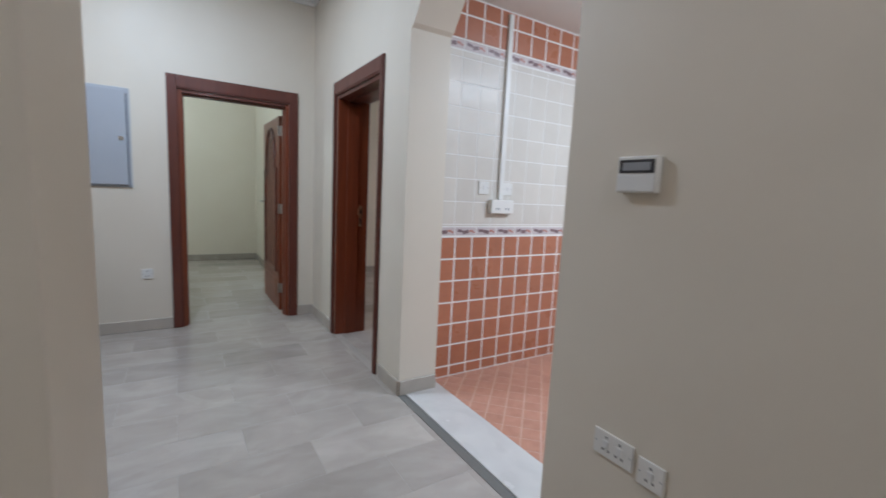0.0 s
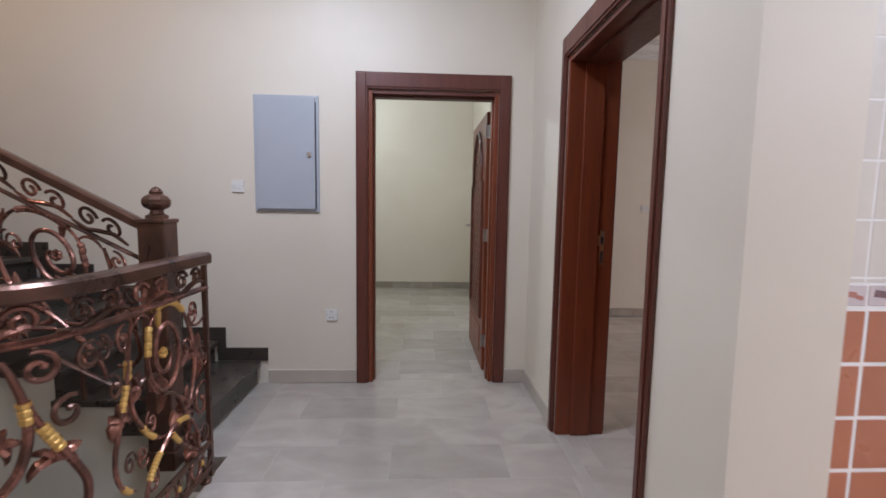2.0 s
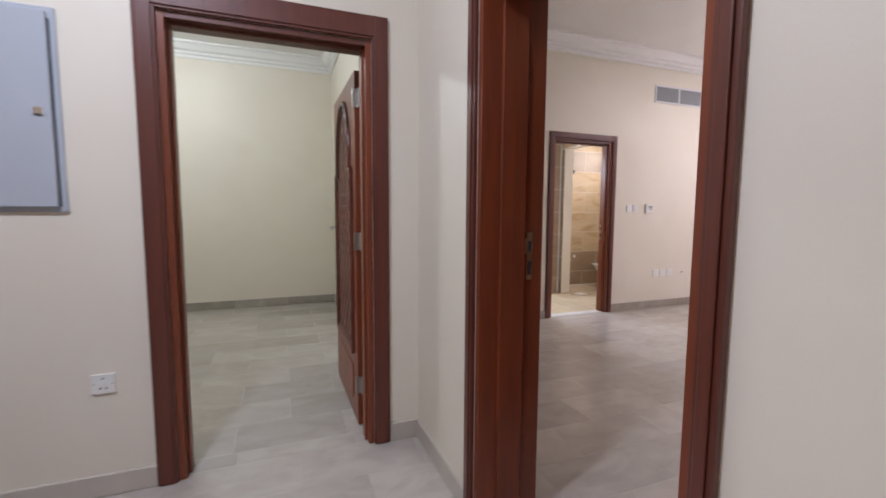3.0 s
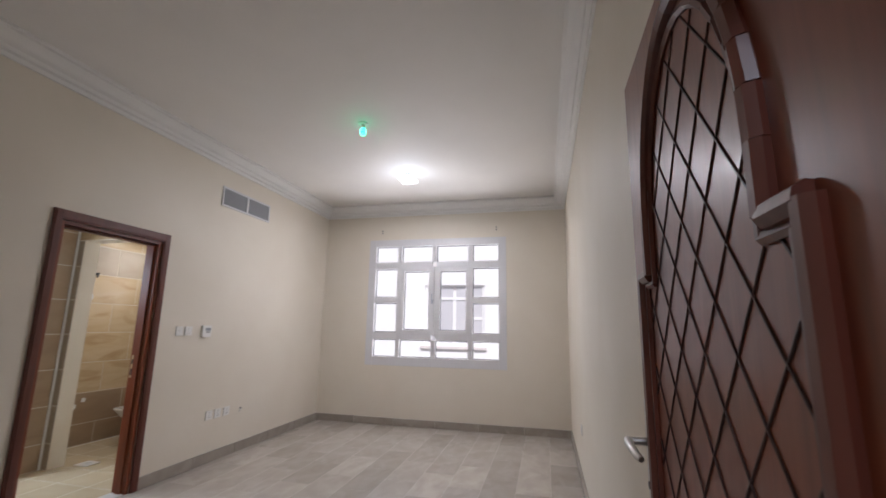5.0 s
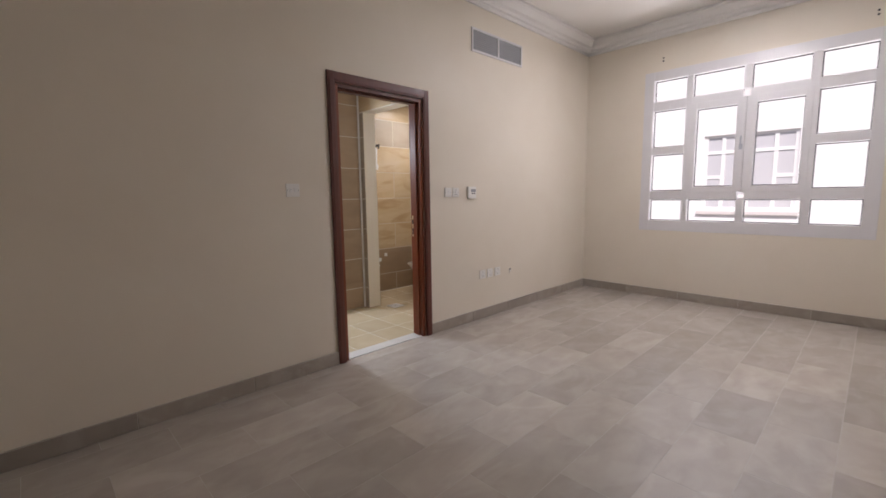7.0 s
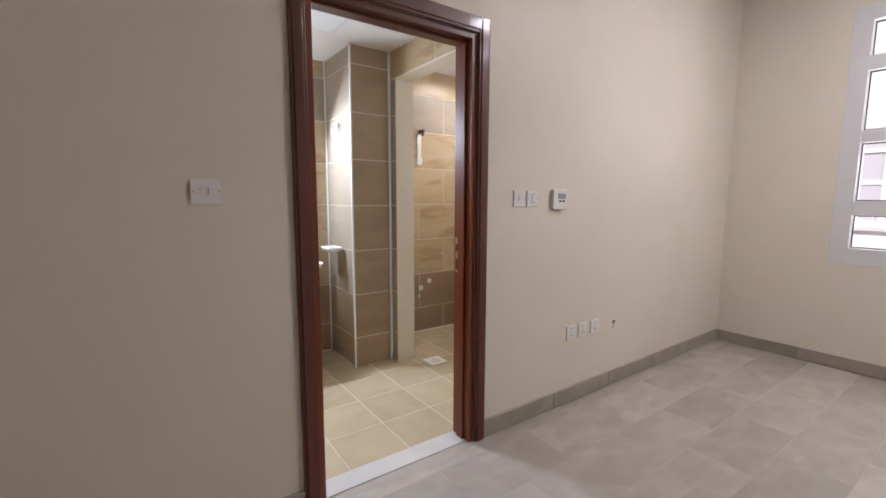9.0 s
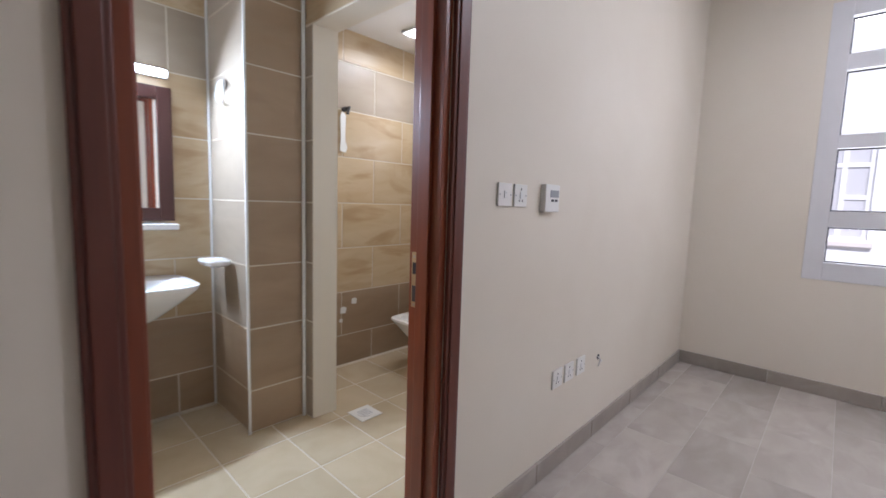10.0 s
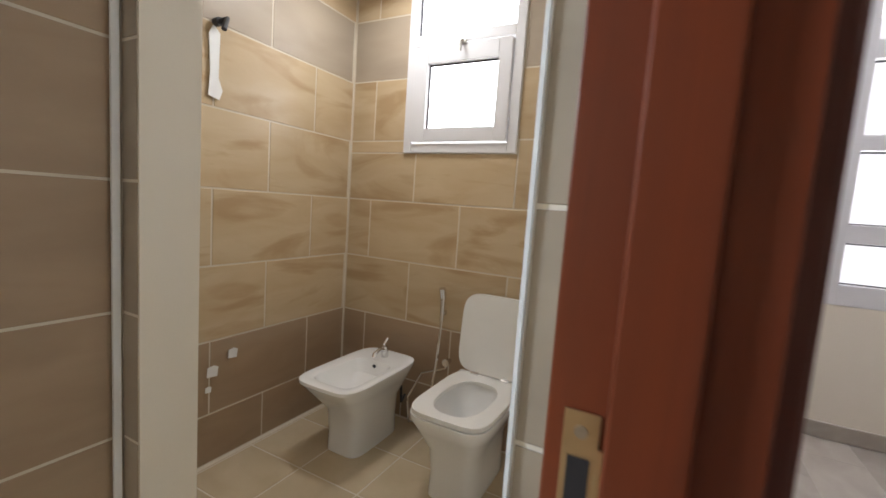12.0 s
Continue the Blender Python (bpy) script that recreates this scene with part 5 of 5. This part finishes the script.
for y in holes_y:
    for z in (0.85, 4.28):
        part("window_ledge", boxes((-0.09, y - FW - 0.1, z - 0.14, -0.001, y + FW + 0.1, z - 0.04, 0.01)), facade_pink, build)
        bars = [(0.07, y + c - 0.045, z, FD, y + c + 0.045, z + 2.1) for c in (-1.035, -0.60, 0.60, 1.035)]
        bars += [(0.075, y - 0.06, z + 0.4, FD, y + 0.06, z + 1.62)]
        bars += [(0.08, y - FW, z + h, FD, y + FW, z + h + t) for h, t in ((0.0, 0.07), (0.33, 0.09), (1.58, 0.09), (2.03, 0.07))]
        bars += [(0.085, y + a, z + 0.88, FD, y + b, z + 0.98) for a, b in ((-1.0, -0.6), (0.6, 1.0))]
        fr = part("window", boxes(*bars), facade_m, build, "white window frame")
        for a, b in ((-0.99, -0.645), (-0.555, -0.06), (0.06, 0.555), (0.645, 0.99)):
            rows_z = ((0.07, 0.33), (0.42, 0.88), (0.98, 1.58), (1.67, 2.03)) if abs(a + b) > 1 else ((0.07, 0.33), (0.42, 1.58), (1.67, 2.03))
            for c, d in rows_z:
                part("pane", boxes((0.11, y + a, z + c, 0.13, y + b, z + d)), facade_glass, fr)

# ---------------------------------------------------------------- tiles and slabs
# kitchen wall
KW = thing("trim_kitchen_tiling", "ivory and terracotta kitchen wall tiles with floral borders", "wall tiles", kind="structure")
solid("wall_kitchen_bed", boxes((BX + 0.0, KY, -0.1, 4.3, KY + 0.011, 2.66)), grout, "white grout behind the kitchen tiles", "wall")
TP = 0.16
km = face_frame((BX + 0.002, KY, 0.0), (1, 0, 0), (0, 0, 1))
tiling(KW, "tile", km, 2.3, 1.04, 0.148, TP, 0.011, 0.0075, lambda r, u, v: terra, u_off=0.04, v_off=0.08)
tiling(KW, "tile", km @ pose(0, 1.113, 0), 1.9, 1.19, TP, 0.1615, 0.006, 0.0075, lambda r, u, v: kwhite, u_off=0.013, v_off=0.017)
tiling(KW, "tile", km @ pose(0, 2.375, 0), 2.3, 0.27, 0.148, TP, 0.011, 0.0075, lambda r, u, v: terra, u_off=0.04)
for z, n in ((1.045, 12), (2.308, 12)):
    for k in range(n):
        m = km @ pose(0.09 + k * 0.185, z + 0.034, -0.0065)
        b = piece("border_tile", (0.178, 0.058, 0.008), border_m, KW, m)
        for j, (du, dv, w, h, mm) in enumerate(((-0.05, 0.004, 0.045, 0.020, border_dark), (0.0, -0.005, 0.05, 0.026, border_dark), (0.045, 0.003, 0.03, 0.016, border_pink), (0.07, -0.006, 0.02, 0.012, border_pink))):
            piece("floral_print", (w, h, 0.0012), mm, b, pose(du, dv, 0.008, 0, 0, (k * 37 + j * 50) % 30 - 15), 0.0004)
# kitchen floor, laid on the diagonal
def clipped(poly, x0, y0, x1, y1):
    """A convex outline cut down to a rectangle."""
    for ax, lim, sg in ((0, x0, 1), (0, x1, -1), (1, y0, 1), (1, y1, -1)):
        res = []
        for p, q in zip(poly, poly[1:] + poly[:1]):
            dp, dq = (p[ax] - lim) * sg, (q[ax] - lim) * sg
            if dp >= 0:
                res.append(p)
            if dp * dq < 0:
                f = dp / (dp - dq)
                res.append((p[0] + (q[0] - p[0]) * f, p[1] + (q[1] - p[1]) * f))
        poly = res
    return poly


c45 = math.cos(radians(45))
for i in range(-19, 20):
    for j in range(-19, 20):
        x, y = 2.4 + (i - j) * 0.112 * c45, 1.5 + (i + j) * 0.112 * c45
        r = 0.104 * c45
        rim = (BX + 0.056, 0.75, 3.3, KY - 0.006)
        if rim[0] + r < x < rim[2] - r and rim[1] + r < y < rim[3] - r:
            piece("tile", (0.104, 0.104, 0.010), kfloor, floor_kitchen, pose(x, y, -0.010, 0, 0, 45))
            continue
        shape = clipped([(x - r, y), (x, y - r), (x + r, y), (x, y + r)], *rim)
        if len(shape) > 2 and max(p[0] for p in shape) - min(p[0] for p in shape) > 0.015 and max(p[1] for p in shape) - min(p[1] for p in shape) > 0.015:
            bm = bmesh.new()
            loft(bm, [[(u, v, z) for u, v in shape] for z in (-0.010, 0.0)])
            part("tile", bm, kfloor, floor_kitchen)


# bathroom walls: courses by height
def bath(row_height):
    return bt_brown if row_height < 0.56 else bt_beige if row_height < 1.93 else bt_grey if row_height < 2.27 else bt_beige


BW = thing("trim_bathroom_tiling", "sandstone-look bathroom wall tiles with pale joints", "wall tiles", kind="structure")
TH, TV = 0.343, 0.237
tiling(BW, "tile", face_frame((4.901, 8.28, 0), (1, 0, 0), (0, 0, 1)), 1.315, 2.53, 0.582, TH, 0.008, 0.008, lambda r, u, v: bath(v), shift=0.5, u_off=0.14, v_off=TV)
tiling(BW, "tile", face_frame((6.22, 8.272, 0), (0, -1, 0), (0, 0, 1)), 1.67, 2.53, 0.594, TH, 0.008, 0.008, lambda r, u, v: bath(v), shift=0.5, u_off=0.165 + 0.297, v_off=TV, holes=[(8.272 - 7.89, 1.54, 8.272 - 7.225, 2.45)])
tiling(BW, "tile", face_frame((4.413, 7.765, 0), (1, 0, 0), (0, 0, 1)), 0.331, 2.43, 0.60, TH, 0.008, 0.008, lambda r, u, v: bt_brown, u_off=0.0, v_off=TV)
tiling(BW, "tile", face_frame((4.42, 8.271, 0), (0, -1, 0), (0, 0, 1)), 0.506, 2.43, 0.60, TH, 0.008, 0.008, lambda r, u, v: bt_brown if v < 0.56 else bt_grey, u_off=0.0, v_off=TV)
tiling(BW, "tile", face_frame((2.75, 8.28, 0), (1, 0, 0), (0, 0, 1)), 1.66, 2.43, 0.582, TH, 0.008, 0.008, lambda r, u, v: bath(v), shift=0.5, u_off=0.3, v_off=TV)
tiling(BW, "tile", face_frame((4.745, 7.757, 0), (0, -1, 0), (0, 0, 1)), 0.075, 2.22, 0.60, TH, 0.008, 0.009, lambda r, u, v: bt_grey, v_off=TV)
tiling(BW, "tile", face_frame((4.745, 6.684, 0), (0, -1, 0), (0, 0, 1)), 0.084, 2.22, 0.60, TH, 0.008, 0.009, lambda r, u, v: bt_grey, v_off=TV)
tiling(BW, "tile", face_frame((4.745, 7.757, 0), (0, -1, 0), (0, 0, 1)), 1.157, 2.43, 0.60, TH, 0.008, 0.009, lambda r, u, v: bt_beige, v_off=2.225, holes=[(-1, -1, 5, 2.222)])
tiling(floor_bath, "tile", pose(2.76, BB + 0.001, -0.010), 3.46, 1.672, 0.335, 0.335, 0.007, 0.010, lambda r, u, v: bt_floor, u_off=0.10, v_off=0.32, sink=0.0)


# marble slabs
def slabs(parent, x0, y0, x1, y1, shift, u_off):
    tiling(parent, "slab", pose(x0, y0, -0.012), x1 - x0, y1 - y0, 0.60, 0.30, 0.0018, 0.012, lambda r, u, v: marble, shift=shift, u_off=u_off, sink=0.0)


slabs(floor_hall, -0.42, 0.28, HX - 0.005, RY, 0.5, 0.25)
slabs(floor_bed, HX + 0.052, BS - 0.01, 7.55, BN + 0.018, 0.5, 0.1)
slabs(floor_far, -2.4, RY + 0.002, HX, 8.28, 0.5, 0.4)
solid("floor_entry", boxes((-1.8, BACK, -0.011, HX + 0.04, 0.279, 0.0), (LEFT, 0.466, -0.011, -0.421, 2.098, 0.0), (-0.72, SY0 + 0.02, -0.011, -0.421, HY, 0.0)), marble, "grey-beige marble floor", "floor")
